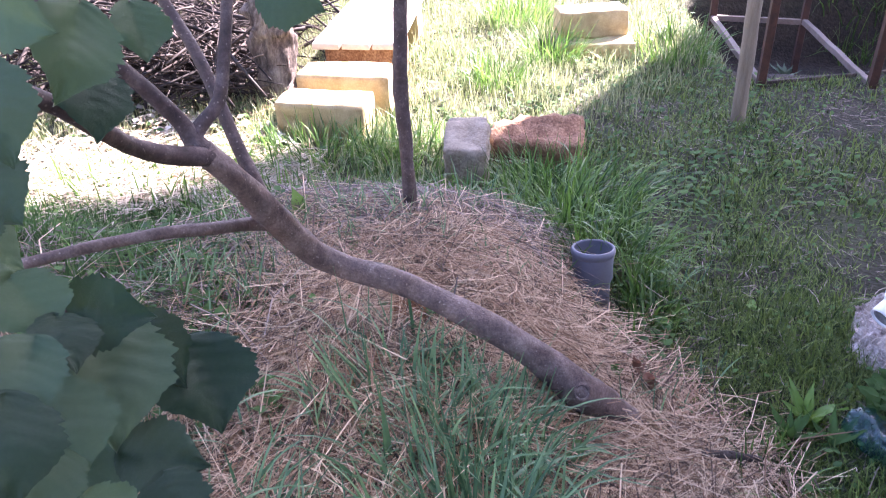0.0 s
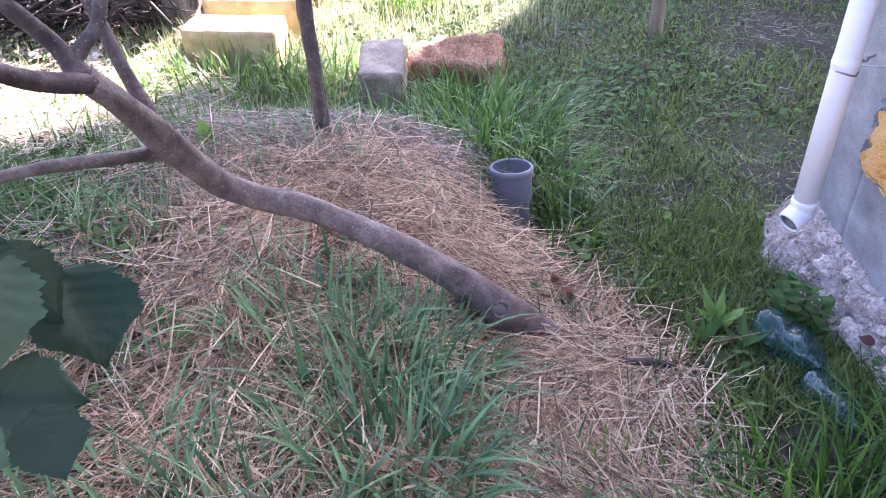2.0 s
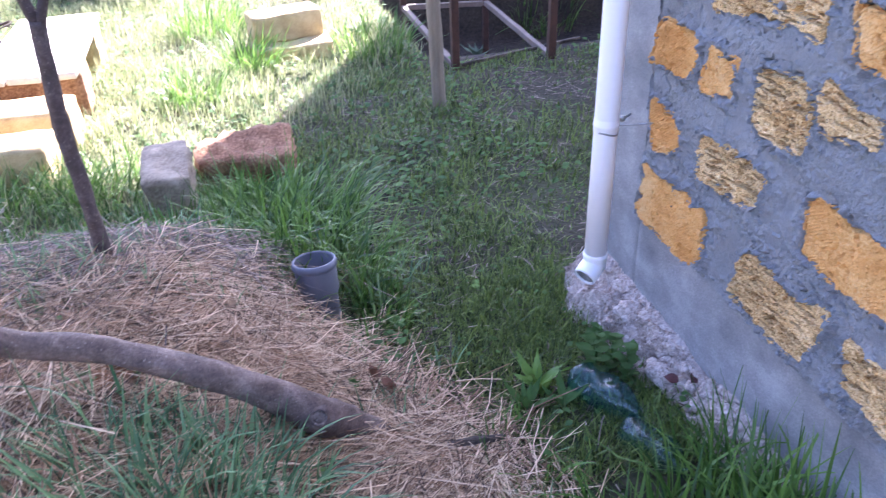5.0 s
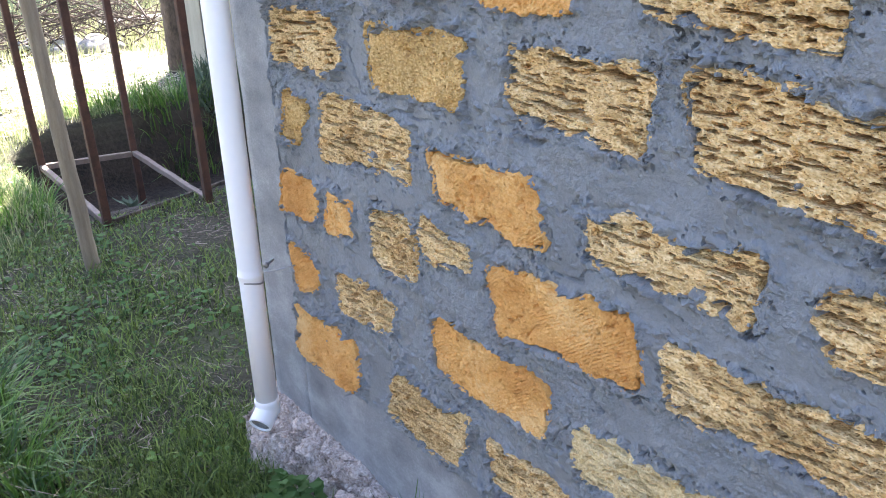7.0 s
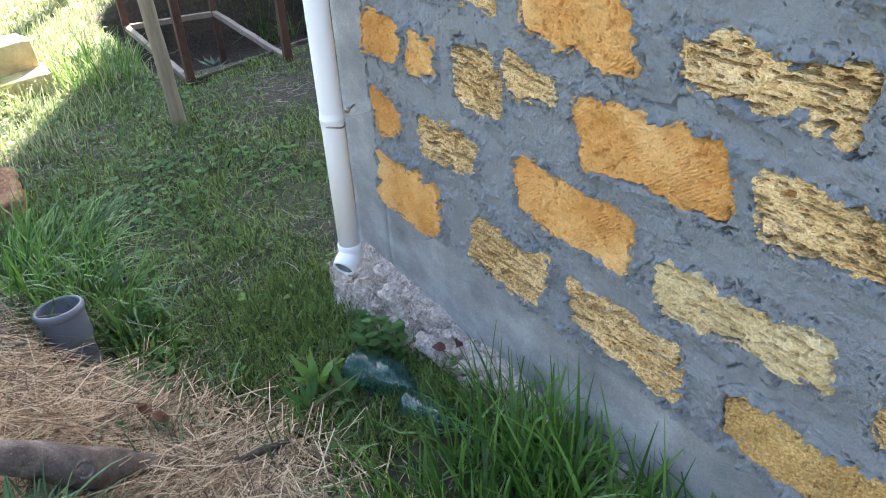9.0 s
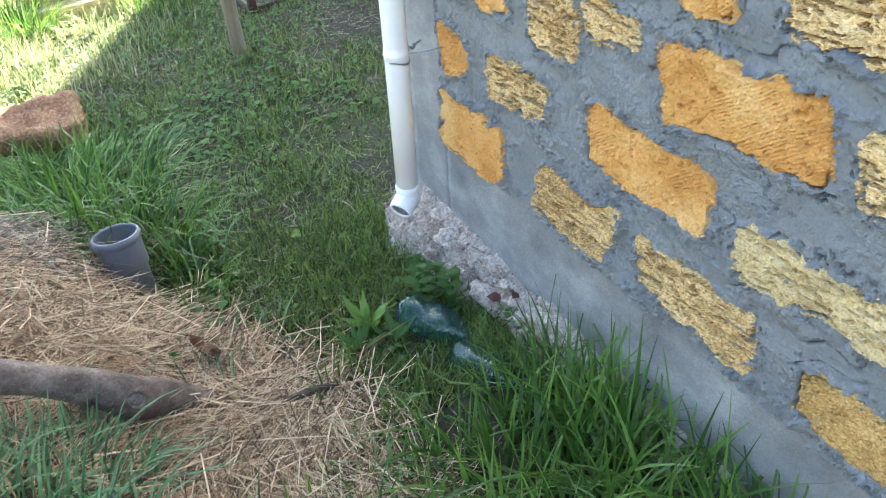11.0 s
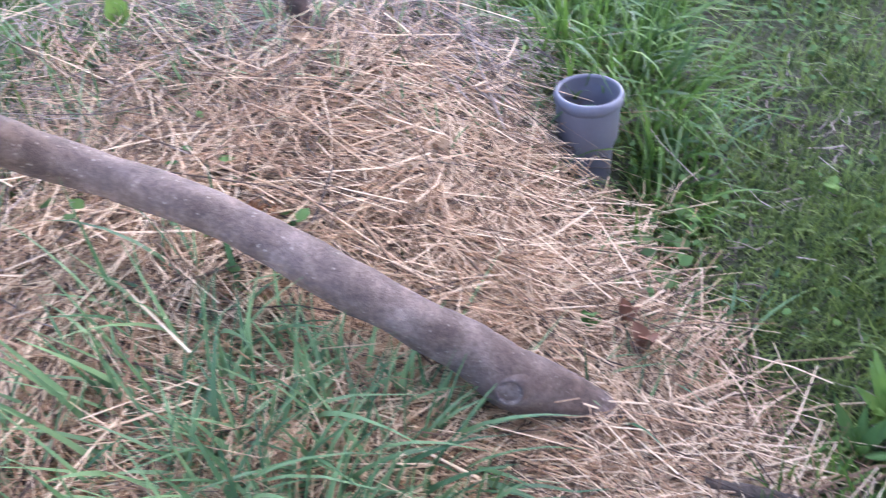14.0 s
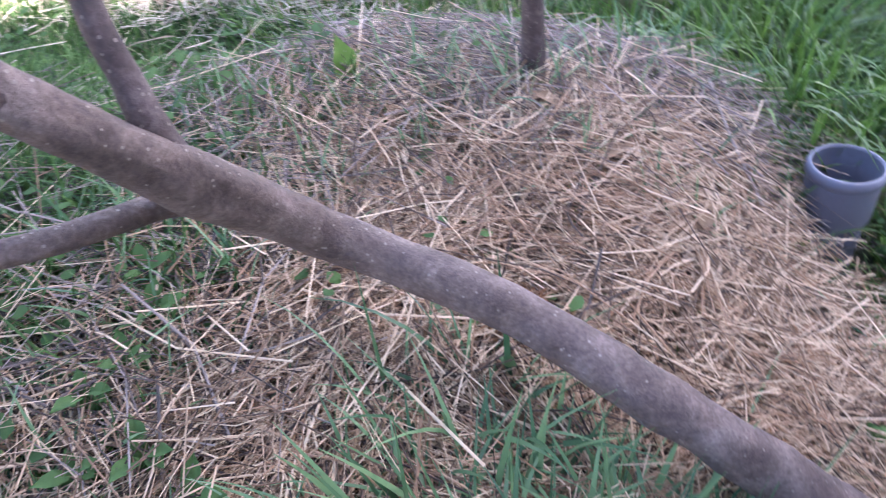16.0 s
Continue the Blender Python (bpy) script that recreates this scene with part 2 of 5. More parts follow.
def quads(name, v, f):
    """A mesh from arrays of corners and of four-cornered faces."""
    me = bpy.data.meshes.new(name)
    v, f = np.asarray(v, np.float32), np.asarray(f, np.int32)
    me.vertices.add(len(v))
    me.vertices.foreach_set("co", v.ravel())
    me.loops.add(f.size)
    me.loops.foreach_set("vertex_index", f.ravel())
    me.polygons.add(len(f))
    me.polygons.foreach_set("loop_start", np.arange(0, f.size, 4, dtype=np.int32))
    me.update(calc_edges=True)
    me.polygons.foreach_set("use_smooth", np.ones(len(f), bool))
    return me


def sheet(rows, cols):
    """Faces of a grid of rows x cols corners."""
    a = np.arange(rows * cols).reshape(rows, cols)
    return np.stack([a[:-1, :-1], a[:-1, 1:], a[1:, 1:], a[1:, :-1]], -1).reshape(-1, 4)


def put(name, me, mat, parent=None, label=""):
    ob = new(name, me)
    if mat and not me.materials:
        me.materials.append(mat)
    if parent:
        ob.parent = parent
    if label:
        ob["label"] = label
    return ob


def part(name, bm, mat, parent=None, label="", smooth=True):
    me = bpy.data.meshes.new(name)
    bm.normal_update()
    bm.to_mesh(me)
    bm.free()
    if smooth:
        me.polygons.foreach_set("use_smooth", np.ones(len(me.polygons), bool))
    return put(name, me, mat, parent, label)


def thing(name, label, category, at=(0, 0, 0), group="", kind=""):
    ob = new(name)
    ob.location = at
    ob.empty_display_size = 0.05
    return tagged(ob, label, category, group, kind)


def spline(points, step=0.02):
    """A smooth curve through points (x, y, z, radius)."""
    p = np.array(points, float)
    p = np.vstack([2 * p[0] - p[1], p, 2 * p[-1] - p[-2]])
    out = []
    for a, b, c, d in zip(p, p[1:], p[2:], p[3:]):
        n = max(2, int(np.linalg.norm((c - b)[:3]) / step))
        for s in np.arange(n) / n:
            out.append(0.5 * (2 * b + (c - a) * s + (2 * a - 5 * b + 4 * c - d) * s**2 + (3 * b - a - 3 * c + d) * s**3))
    out.append(p[-2])
    return np.array(out)


def tube(points, sides=12, step=0.02, lump=0.0, seed=0):
    """A limb: rings round a smooth curve, with lumps; closed at both ends."""
    c = spline(points, step)
    d = np.gradient(c[:, :3], axis=0)
    d /= np.linalg.norm(d, axis=1)[:, None]
    ref = np.array([0.31, 0.17, 0.93])
    u = np.cross(d, ref)
    u /= np.linalg.norm(u, axis=1)[:, None]
    w = np.cross(d, u)
    a = np.linspace(0, 2 * np.pi, sides, endpoint=False)
    s = np.arange(len(c)) * step
    lumps = 1 + lump * (fbm(s[:, None] * 14, 2 * np.cos(a)[None] + 5, seed, 3) + fbm(s[:, None] * 14, 2 * np.sin(a)[None] + 9, seed + 3, 3))
    r = c[:, 3][:, None] * lumps
    v = c[:, None, :3] + r[..., None] * (np.cos(a)[None, :, None] * u[:, None] + np.sin(a)[None, :, None] * w[:, None])
    n = len(c)
    idx = np.arange(n * sides).reshape(n, sides)
    f = np.stack([idx[:-1], np.roll(idx, -1, 1)[:-1], np.roll(idx, -1, 1)[1:], idx[1:]], -1).reshape(-1, 4)
    v = np.vstack([v.reshape(-1, 3), c[0, :3], c[-1, :3]])
    k = np.arange(0, sides, 2)
    caps = []
    for ring, mid, flip in ((idx[0], n * sides, 1), (idx[-1], n * sides + 1, 0)):
        q = np.stack([ring[k], ring[(k + 1) % sides], ring[(k + 2) % sides], np.full(len(k), mid)], -1)
        caps.append(q[:, ::-1] if flip else q)
    return v, np.vstack([f, *caps])


def tube_mesh(name, points, **kw):
    return quads(name, *tube(points, **kw))


def joined(name, pieces):
    v, f, n = [], [], 0
    for a, b in pieces:
        v.append(a)
        f.append(b + n)
        n += len(a)
    return quads(name, np.vstack(v), np.vstack(f))


def rough_box(size, seed=0, cuts=9, rough=0.006, round_off=0.012):
    """A sawn block with worn edges and a pitted skin."""
    bm = bmesh.new()
    bmesh.ops.create_cube(bm, size=1)
    bmesh.ops.subdivide_edges(bm, edges=bm.edges[:], cuts=cuts, use_grid_fill=True)
    h = Vector(size) / 2
    for v in bm.verts:
        p = Vector((v.co.x * size[0], v.co.y * size[1], v.co.z * size[2]))
        q = Vector([max(-h[i] + round_off, min(h[i] - round_off, p[i])) for i in range(3)])
        d = p - q
        n = d.normalized() if d.length > 1e-6 else Vector((0, 0, 1))
        p = q + n * round_off if d.length > 1e-6 else p
        k = noise.fractal(p * 22 + Vector((seed * 7.1, 0, 0)), 1.0, 2.0, 4) * rough + noise.noise(p * 6 + Vector((0, seed * 3.3, 0))) * rough * 1.5
        v.co = p + n * k
    return bm


def rock(r, seed, flat=0.7):
    bm = bmesh.new()
    bmesh.ops.create_icosphere(bm, subdivisions=3, radius=1)
    for v in bm.verts:
        p = v.co.copy()
        k = 1 + 0.45 * noise.noise(p * 1.3 + Vector((seed * 5.7, 0, 0))) + 0.22 * noise.fractal(p * 3.1 + Vector((0, seed, 0)), 1, 2, 4)
        v.co = Vector((p.x * r[0], p.y * r[1], p.z * r[2] * flat)) * k
    return bm


def beam(a, b, w, h, seed=0):
    """A squared length of timber or steel from a to b."""
    bm = bmesh.new()
    a, b = Vector(a), Vector(b)
    bmesh.ops.create_cube(bm, size=1)
    bmesh.ops.scale(bm, vec=(w, h, (b - a).length), verts=bm.verts)
    bmesh.ops.subdivide_edges(bm, edges=[e for e in bm.edges if abs(e.verts[0].co.z - e.verts[1].co.z) > 0.01], cuts=8)
    for v in bm.verts:
        v.co += Vector((noise.noise(v.co * 9 + Vector((seed, 0, 0))), noise.noise(v.co * 9 + Vector((0, seed, 3))), 0)) * min(w, h) * 0.10
    bmesh.ops.bevel(bm, geom=[e for e in bm.edges if e.calc_face_angle(0) > 1.2], offset=min(w, h) * 0.08, segments=1, affect="EDGES")
    m = (b - a).to_track_quat("Z", "Y").to_matrix().to_4x4()
    bmesh.ops.transform(bm, matrix=Matrix.Translation((a + b) / 2) @ m, verts=bm.verts)
    return bm


def lathe(profile, sides=32):
    """Rings of (radius, height) round z."""
    a = np.linspace(0, 2 * np.pi, sides, endpoint=False)
    p = np.array(profile, float)
    v = np.stack([p[:, 0][:, None] * np.cos(a), p[:, 0][:, None] * np.sin(a), np.repeat(p[:, 1][:, None], sides, 1)], -1).reshape(-1, 3)
    idx = np.arange(len(v)).reshape(len(p), sides)
    f = np.stack([idx[:-1], np.roll(idx, -1, 1)[:-1], np.roll(idx, -1, 1)[1:], idx[1:]], -1).reshape(-1, 4)
    return v, f


# ---- ground ----


def soft(x):
    return 1 / (1 + np.exp(-np.clip(x, -40, 40)))


def far_edge(x):
    """Where the raised bed ends: nearer beyond the leaning tree."""
    return 2.08 + 0.32 * soft((x + 0.52) / 0.08)


def height(x, y):
    """The garden's surface: a raised bed under the leaning tree, a lawn below it, a dug pit."""
    x, y = np.asarray(x, float), np.asarray(y, float)
    bed = 0.30 * soft((0.31 - 0.06 * soft((1.62 - y) / 0.06) - x) / 0.13)
    front = (0.03 + 0.07 * soft((x - 0.78) / 0.06)) * soft((1.55 - y) / 0.15) * soft((x - 0.36) / 0.1)
    z = 0.02 + (bed + front) * soft((far_edge(x) - y) / 0.09)
    hole = soft((x - 1.25) / 0.018) * soft((2.75 - x) / 0.03) * soft((y - 4.0) / 0.02) * soft((5.28 - y) / 0.02)
    z = z - hole * np.clip((y - 4.05) * 0.4, 0, 0.33)
    z = z + 0.17 * soft((y - 5.30) / 0.02) * soft((5.75 - y) / 0.12) * soft((x - 1.35) / 0.06) * soft((2.6 - x) / 0.1)
    z = z - 0.05 * np.exp(-(((x + 0.32) / 0.09) ** 2 + ((y - 1.2) / 0.07) ** 2))
    z = z - 0.065 * np.exp(-(((x - 0.45) / 0.11) ** 2 + ((y - 2.0) / 0.12) ** 2))
    return z + 0.02 * fbm(x * 3, y * 3, 2, 4) + 0.25 * np.clip((np.hypot(x, y - 4) - 9) / 30, 0, 4)


def axis(lo, hi, step, reach):
    inner = np.arange(lo, hi, step)
    out = step * 1.25 ** np.arange(1, 60)
    out = np.cumsum(out)
    out = out[out < reach]
    return np.concatenate([(lo - out)[::-1], inner, inner[-1] + out])


def hay_cover(x, y):
    """Where the mulch of hay lies: 0 to 1."""
    edge = np.where(y < 1.95, 0.44 + 0.22 * np.clip((1.95 - y) / 0.45, 0, 1), 0.44 - (y - 1.95) * 0.55) + 0.10 * fbm(x * 4, y * 4, 5, 3)
    c = soft((edge - x) / 0.035) * soft((2.32 - y + 0.16 * vnoise(x * 3, y * 3, 8)) / 0.05)
    return c * np.clip(1.0 - 0.8 * soft((-0.34 - x) / 0.12) - 0.3 * soft((y - 2.0) / 0.1) * soft((-0.1 - x) / 0.1) + 0.5 * fbm(x * 2.5, y * 2.5, 9, 3), 0, 1)


def bare(x, y):
    """How thickly the shaded lawn grows: thin over trodden soil and before the pit."""
    return np.clip(0.75 + 2.0 * fbm(x * 2.6, y * 2.6, 31, 4), 0.15, 1) * (1 - 0.75 * np.exp(-(((x - 1.6) / 0.55) ** 2 + ((y - 3.5) / 0.5) ** 2)))


gx, gy = axis(-2.2, 3.2, 0.03, 400), axis(-0.2, 5.7, 0.03, 400)
X, Y = np.meshgrid(gx, gy)
ground_mesh = quads("ground", np.stack([X, Y, height(X, Y)], -1).reshape(-1, 3), sheet(len(gy), len(gx)))
ca = ground_mesh.color_attributes.new("cover", "FLOAT_COLOR", "POINT")
pit = soft((X - 1.2) / 0.04) * soft((2.9 - X) / 0.05) * soft((Y - 3.62 + 0.3 * vnoise(X * 4, Y * 4, 77)) / 0.12) * soft((5.36 - Y) / 0.03)
cover = np.stack([hay_cover(X, Y), (1 - pit) * (0.25 + 0.65 * bare(X, Y)), 0 * X, 0 * X + 1], -1)
ca.data.foreach_set("color", cover.astype(np.float32).ravel())
tagged(put("ground", ground_mesh, SOIL), "uneven garden soil under grass, hay and a dug pit", "ground", kind="structure")

# ---- house wall of shell limestone ----
WX = 1.165
house = thing("house", "rough limestone block house wall with smeared grey mortar and concrete plinth", "house", kind="structure")
STONES = []


def stone(cy, cz, hy, hz, look_kind, slope=0.0, shear=0.0, taper=0.0):
    """A stone by its middle and half sizes; its lean, its slant and how it narrows towards the corner."""
    STONES.append((cy, cz, hy, hz, look_kind, slope, shear, taper))


stone(1.062, 1.274, 0.084, 0.047, "o")
stone(0.767, 1.280, 0.113, 0.048, "l", 0.02, 0.1)
stone(1.627, 1.300, 0.147, 0.052, "l")
stone(1.313, 1.294, 0.108, 0.058, "o")
stone(1.652, 1.124, 0.131, 0.058, "l", -0.05, -0.16)
stone(1.304, 1.119, 0.126, 0.050, "f", -0.01, 0.05)
stone(0.968, 1.128, 0.118, 0.046, "l", 0.05, 0.02, -0.18)
stone(0.605, 1.117, 0.186, 0.056, "l", 0.03, 0.15, 0.05)
stone(0.197, 1.119, 0.142, 0.054, "o")
stone(1.716, 0.956, 0.044, 0.052, "f", 0.05, -0.45, 0.05)
stone(1.463, 0.966, 0.143, 0.057, "l", -0.02, -0.07, 0.12)
stone(1.138, 0.950, 0.123, 0.046, "o", 0.01, 0.18)
stone(0.813, 0.948, 0.127, 0.039, "l", -0.05, 0.06, -0.1)
stone(0.455, 0.961, 0.150, 0.048, "l", -0.04, 0.1, -0.35)
stone(1.726, 0.788, 0.076, 0.043, "o", -0.05, -0.39, 0.1)
stone(1.560, 0.791, 0.051, 0.044, "o", 0.04, -0.26, 0.08)
stone(1.380, 0.786, 0.062, 0.056, "l", -0.06, 0.08, -0.07)
stone(1.226, 0.826, 0.062, 0.030, "l", 0.09, -0.03, 0.2)
stone(0.976, 0.795, 0.141, 0.057, "o", -0.07, 0.14, 0.07)
stone(0.645, 0.804, 0.145, 0.045, "l", -0.06, 0.24, 0.1)
stone(0.290, 0.795, 0.137, 0.046, "o")
stone(1.726, 0.611, 0.055, 0.048, "o", -0.02, 0.16, 0.19)
stone(1.488, 0.624, 0.104, 0.042, "l", -0.12, -0.10, 0.25)
stone(1.130, 0.629, 0.134, 0.053, "o", 0.02, -0.03, 0.03)
stone(0.786, 0.613, 0.139, 0.042, "p", -0.10)
stone(0.440, 0.612, 0.138, 0.046, "l", -0.03, 0.1)
stone(1.666, 0.443, 0.133, 0.068, "o", -0.01, -0.06, 0.09)
stone(1.300, 0.450, 0.116, 0.060, "l", -0.01, -0.26, -0.04)
stone(0.992, 0.460, 0.124, 0.044, "l", 0.03, 0.15, -0.1)
stone(0.655, 0.456, 0.130, 0.040, "f", -0.06)
stone(0.286, 0.455, 0.132, 0.048, "o")


def edge_distance(y, z, s, k):
    """Distance outside (positive) the ragged outline of a stone."""
    cy, cz, hy, hz, _, slope, shear, taper = s
    zz = z - cz - slope * (y - cy)
    yy = y - cy - shear * zz
    hz = hz * (1 + taper * np.clip(yy / hy, -1, 1))
    r = min(hy, s[3]) * 0.35
    qy, qz = np.abs(yy) - hy + r, np.abs(zz) - hz + r
    d = np.hypot(np.maximum(qy, 0), np.maximum(qz, 0)) + np.minimum(np.maximum(qy, qz), 0) - r
    return d + 0.020 * fbm(y * 10, z * 12, 20 + k, 2) + 0.009 * fbm(y * 30, z * 34, 30 + k, 2) + 0.007 * fbm(y * 85, z * 85, 40 + k, 2)


def relief(name, y0, y1, z0, z1, step, shape, mat, parent, deep=0.06, label="", crisp=False):
    """A slab in the wall whose face is a relief; shape(y, z) gives its x."""
    sy, sz = step if isinstance(step, tuple) else (step, step)
    ys, zs = np.linspace(y0, y1, max(3, int((y1 - y0) / sy))), np.linspace(z0, z1, max(3, int((z1 - z0) / sz)))
    yy, zz = np.meshgrid(ys, zs)
    v = np.stack([shape(yy, zz), yy, zz], -1)
    n, m = len(zs), len(ys)
    ring = np.concatenate([np.arange(m), np.arange(1, n) * m + m - 1, (n - 1) * m + np.arange(m - 2, -1, -1), np.arange(n - 2, 0, -1) * m])
    v = v.reshape(-1, 3)
    back = v[ring].copy()
    back[:, 0] = WX + deep
    b = n * m + np.arange(len(ring))
    side = np.stack([ring, b, np.roll(b, -1), np.roll(ring, -1)], -1)
    me = quads(name, np.vstack([v, back]), np.vstack([sheet(n, m), side]))
    if crisp:
        me.polygons.foreach_set("use_smooth", np.zeros(len(me.polygons), bool))
    return put(name, me, mat, parent, label)


def mortar_shape(y, z):
    """Trowelled mortar: smooth smears, crumbly patches, torn lips round the stones."""
    x = WX - 0.005 - 0.008 * fbm(y * 8, z * 13, 3, 3)
    d = np.full(y.shape, 1.0)
    for k, s in enumerate(STONES):
        d = np.minimum(d, edge_distance(y, z, s, k))
    near = np.exp(-((d / 0.022) ** 2))
    crumbly = np.clip(0.25 + 2.2 * fbm(y * 5, z * 7, 23, 3), 0.05, 1) * 0.8 + 0.55 * near
    grit = rng.random(y.shape) - 0.5
    x = x - crumbly * (0.032 * np.clip(fbm(y * 80, z * 100, 8, 3) - 0.10, 0, 1) + 0.0010 * grit)
    x = x + 0.06 * crumbly * np.clip(fbm(y * 34, z * 60, 6, 3) - 0.36, 0, 1)
    x = x + 0.010 * np.clip(1 - np.abs(fbm(y * 9, z * 16, 27, 3)) / 0.03, 0, 1) * np.clip(3 * vnoise(y * 7, z * 7, 29), 0, 1)
    x = x + 0.018 * np.clip(1 - np.abs(fbm(y * 24, z * 30, 28, 3)) / 0.022, 0, 1) * np.clip(4 * (near + vnoise(y * 10, z * 12, 30) - 0.55), 0, 1)
    bits = rng.random(y.shape)
    x = x - 0.0048 * (bits > 0.978 - 0.06 * near) * np.clip(crumbly, 0.15, 1) + 0.007 * (bits < 0.012 * crumbly)
    x = x + 0.02 * np.exp(-(((CY - 0.008 - y + 0.012 * fbm(z * 30, 0 * z, 66, 3)) / 0.004) ** 2)) * np.clip(0.4 + 3 * vnoise(z * 24, 0 * z, 67), 0, 1)
    smear = np.clip((fbm(y * 21, z * 26, 37, 3) - 0.40) * 9, 0, 1)
    drop = np.clip((-d - 0.001) / 0.007, 0, 1) * (1 - smear)
    lip = np.exp(-(((d - 0.005) / 0.006) ** 2)) * (fbm(y * 26, z * 30, 17, 3) + 0.12)
    return x + 0.03 * drop - 0.012 * lip


body = bmesh.new()
bmesh.ops.create_cube(body, size=1)
bmesh.ops.transform(body, matrix=Matrix.Translation((3.62, -1.52, 1.4)) @ Matrix.Diagonal((4.8, 7.0, 3.6, 1)), verts=body.verts)
part("wall_core", body, PLAIN, house, smooth=False)
PL, PB, CY, CE = 0.382, 0.06, 1.805, 1.985
relief("mortar", 0.0, CY, PL - 0.01, 1.40, 0.0028, mortar_shape, MORTAR, house, label="smeared blue-grey cement mortar", crisp=True)
relief("corner_pillar", CY + 0.002, CE, 0.06, 2.6, 0.02, lambda y, z: WX + 0.012 - 0.004 * fbm(y * 8, z * 8, 4, 4), CONCRETE, house, 0.3, "smooth grey concrete corner")
relief("plinth", -1.5, CY + 0.0015, PB, PL - 0.012, 0.02, lambda y, z: WX + 0.010 - 0.004 * fbm(y * 5, z * 9, 7, 5) + 0.004 * np.clip((PL - 0.03 - z) / 0.3, 0, 1), CONCRETE, house, 0.06, "smooth grey concrete plinth")
part("pillar_return", beam((1.42, CE - 0.02, 0.0), (1.42, CE - 0.02, 2.6), 0.46, 0.05), CONCRETE, house)
roof = bmesh.new()
bmesh.ops.create_cube(roof, size=1)
bmesh.ops.transform(roof, matrix=Matrix.Translation((3.62, -1.5, 3.3)) @ Matrix.Diagonal((5.2, 7.4, 0.2, 1)), verts=roof.verts)
part("roof", roof, OLDWOOD, house, smooth=False)

# rubble footing under the plinth
fy, ft = np.linspace(0.1, 2.03, 520), np.linspace(0, 1, 56)
FY, FT = np.meshgrid(fy, ft)
lump = fbm(FY * 7, FT * 3, 12, 5)
wide = 0.11 + 0.04 * vnoise(FY * 5, 0 * FY, 3) + 0.05 * np.exp(-(((FY - 1.9) / 0.1) ** 2))
fx = WX + 0.03 - wide * FT**0.8 - (0.030 * lump + 0.022 * fbm(FY * 28, FT * 7, 13, 3)) * np.sin(np.pi * np.clip(FT, 0, 1)) ** 0.5
base = height(fx, FY)
fz = 0.165 * (1 - FT**1.6) + (base - 0.03) * FT**1.6 + 0.02 * lump * (1 - FT) + 0.018 * fbm(FY * 24, FT * 6, 15, 3) * np.sin(np.pi * FT)
crumb = np.clip(fbm(FY * 60, FT * 9, 16, 3), -0.2, 1) * 0.018 - 0.025 * np.clip(1 - np.abs(fbm(FY * 20, FT * 4, 18, 3)) / 0.03, 0, 1) + 0.004 * (rng.random(FY.shape) - 0.5) + 0.008 * (rng.random(FY.shape) > 0.965)
inside = np.sin(np.pi * FT) ** 0.5
me = quads("footing", np.stack([fx - 0.7 * crumb * inside, FY, fz + crumb * inside], -1).reshape(-1, 3), sheet(len(ft), len(fy))[:, ::-1])
me.polygons.foreach_set("use_smooth", np.zeros(len(me.polygons), bool))
footing = put("footing", me, FOOTING, house, "crumbling rubble footing")
for k in range(30):
    y = 1.97 - k * 0.029 - 0.01 * math.sin(k * 3.7)
    r = 0.011 + 0.009 * (0.5 + 0.5 * math.sin(k * 5.1)) + (0.012 if k % 7 == 1 else 0)
    s = part("rubble", rock((r, r * 1.25, r), k + 2), FOOTING, house)
    t = 0.25 + 0.65 * (0.5 + 0.5 * math.sin(k * 2.3))
    s.location = (WX + 0.025 - 0.125 * t, y, 0.15 * (1 - t**1.6) + 0.02)

# ---- downpipe ----
pipe = thing("downpipe", "white plastic downpipe with angled outlet strapped to the house corner", "drainpipe", (1.062, 1.803, 0.178))
PX, PY = 1.062, 1.803
R = 0.0262


def pipe_part(name, profile, at, mat, parent, tilt=None, sides=32, label=""):
    v, f = lathe(profile, sides)
    ob = put(name, quads(name, v, f), mat, parent, label)
    ob.matrix_basis = Matrix.Translation(at) @ (tilt.to_4x4() if tilt else Matrix())
    return ob


pipe_part("pipe", [(R - 0.003, 0), (R, 0), (R, 0.32), (R, 1.0), (R, 2.6), (R - 0.003, 2.6)], (0, 0, 0.08), WHITEPVC, pipe)
pipe_part("collar", [(R, 0), (R + 0.0010, 0.001), (R + 0.0012, 0.010), (R + 0.0022, 0.012), (R + 0.0022, 0.015), (R + 0.0010, 0.017), (R + 0.0010, 0.026), (R, 0.028)], (0, 0, 0.418), WHITEPVC, pipe)
down = Vector((-0.76, -0.46, -0.46)).normalized()
tilt = down.to_track_quat("Z", "Y").to_matrix()
pipe_part("elbow_socket", [(R, 0), (R + 0.002, 0.001), (R + 0.002, 0.03), (R + 0.003, 0.032), (R + 0.003, 0.040), (R, 0.042)], (0, 0, 0.062), WHITEPVC, pipe)
outlet = pipe_part("outlet", [(R - 0.004, 0.040), (R - 0.002, 0.046), (R + 0.001, 0.046), (R + 0.002, 0.041), (R + 0.002, 0.02), (R + 0.002, -0.005), (R * 0.8, -0.02)], (0, 0, 0.072), WHITEPVC, pipe, tilt, label="white elbow with grey dirt stain")
# Dirt stain, darkened further to paint the shade inside the bore.
pipe_part("outlet_bore", [(R - 0.004, 0.042), (R - 0.005, 0.0), (0.001, -0.002)], (0, 0, 0), DIRTY_SHADED_PVC, outlet, None)
strap = [(PX - 1.062 + R * 1.02 * math.cos(a), R * 1.02 * math.sin(a), 0.415 + 0.004 * math.sin(2 * a), 0.0022) for a in np.linspace(-2.6, 2.2, 14)]
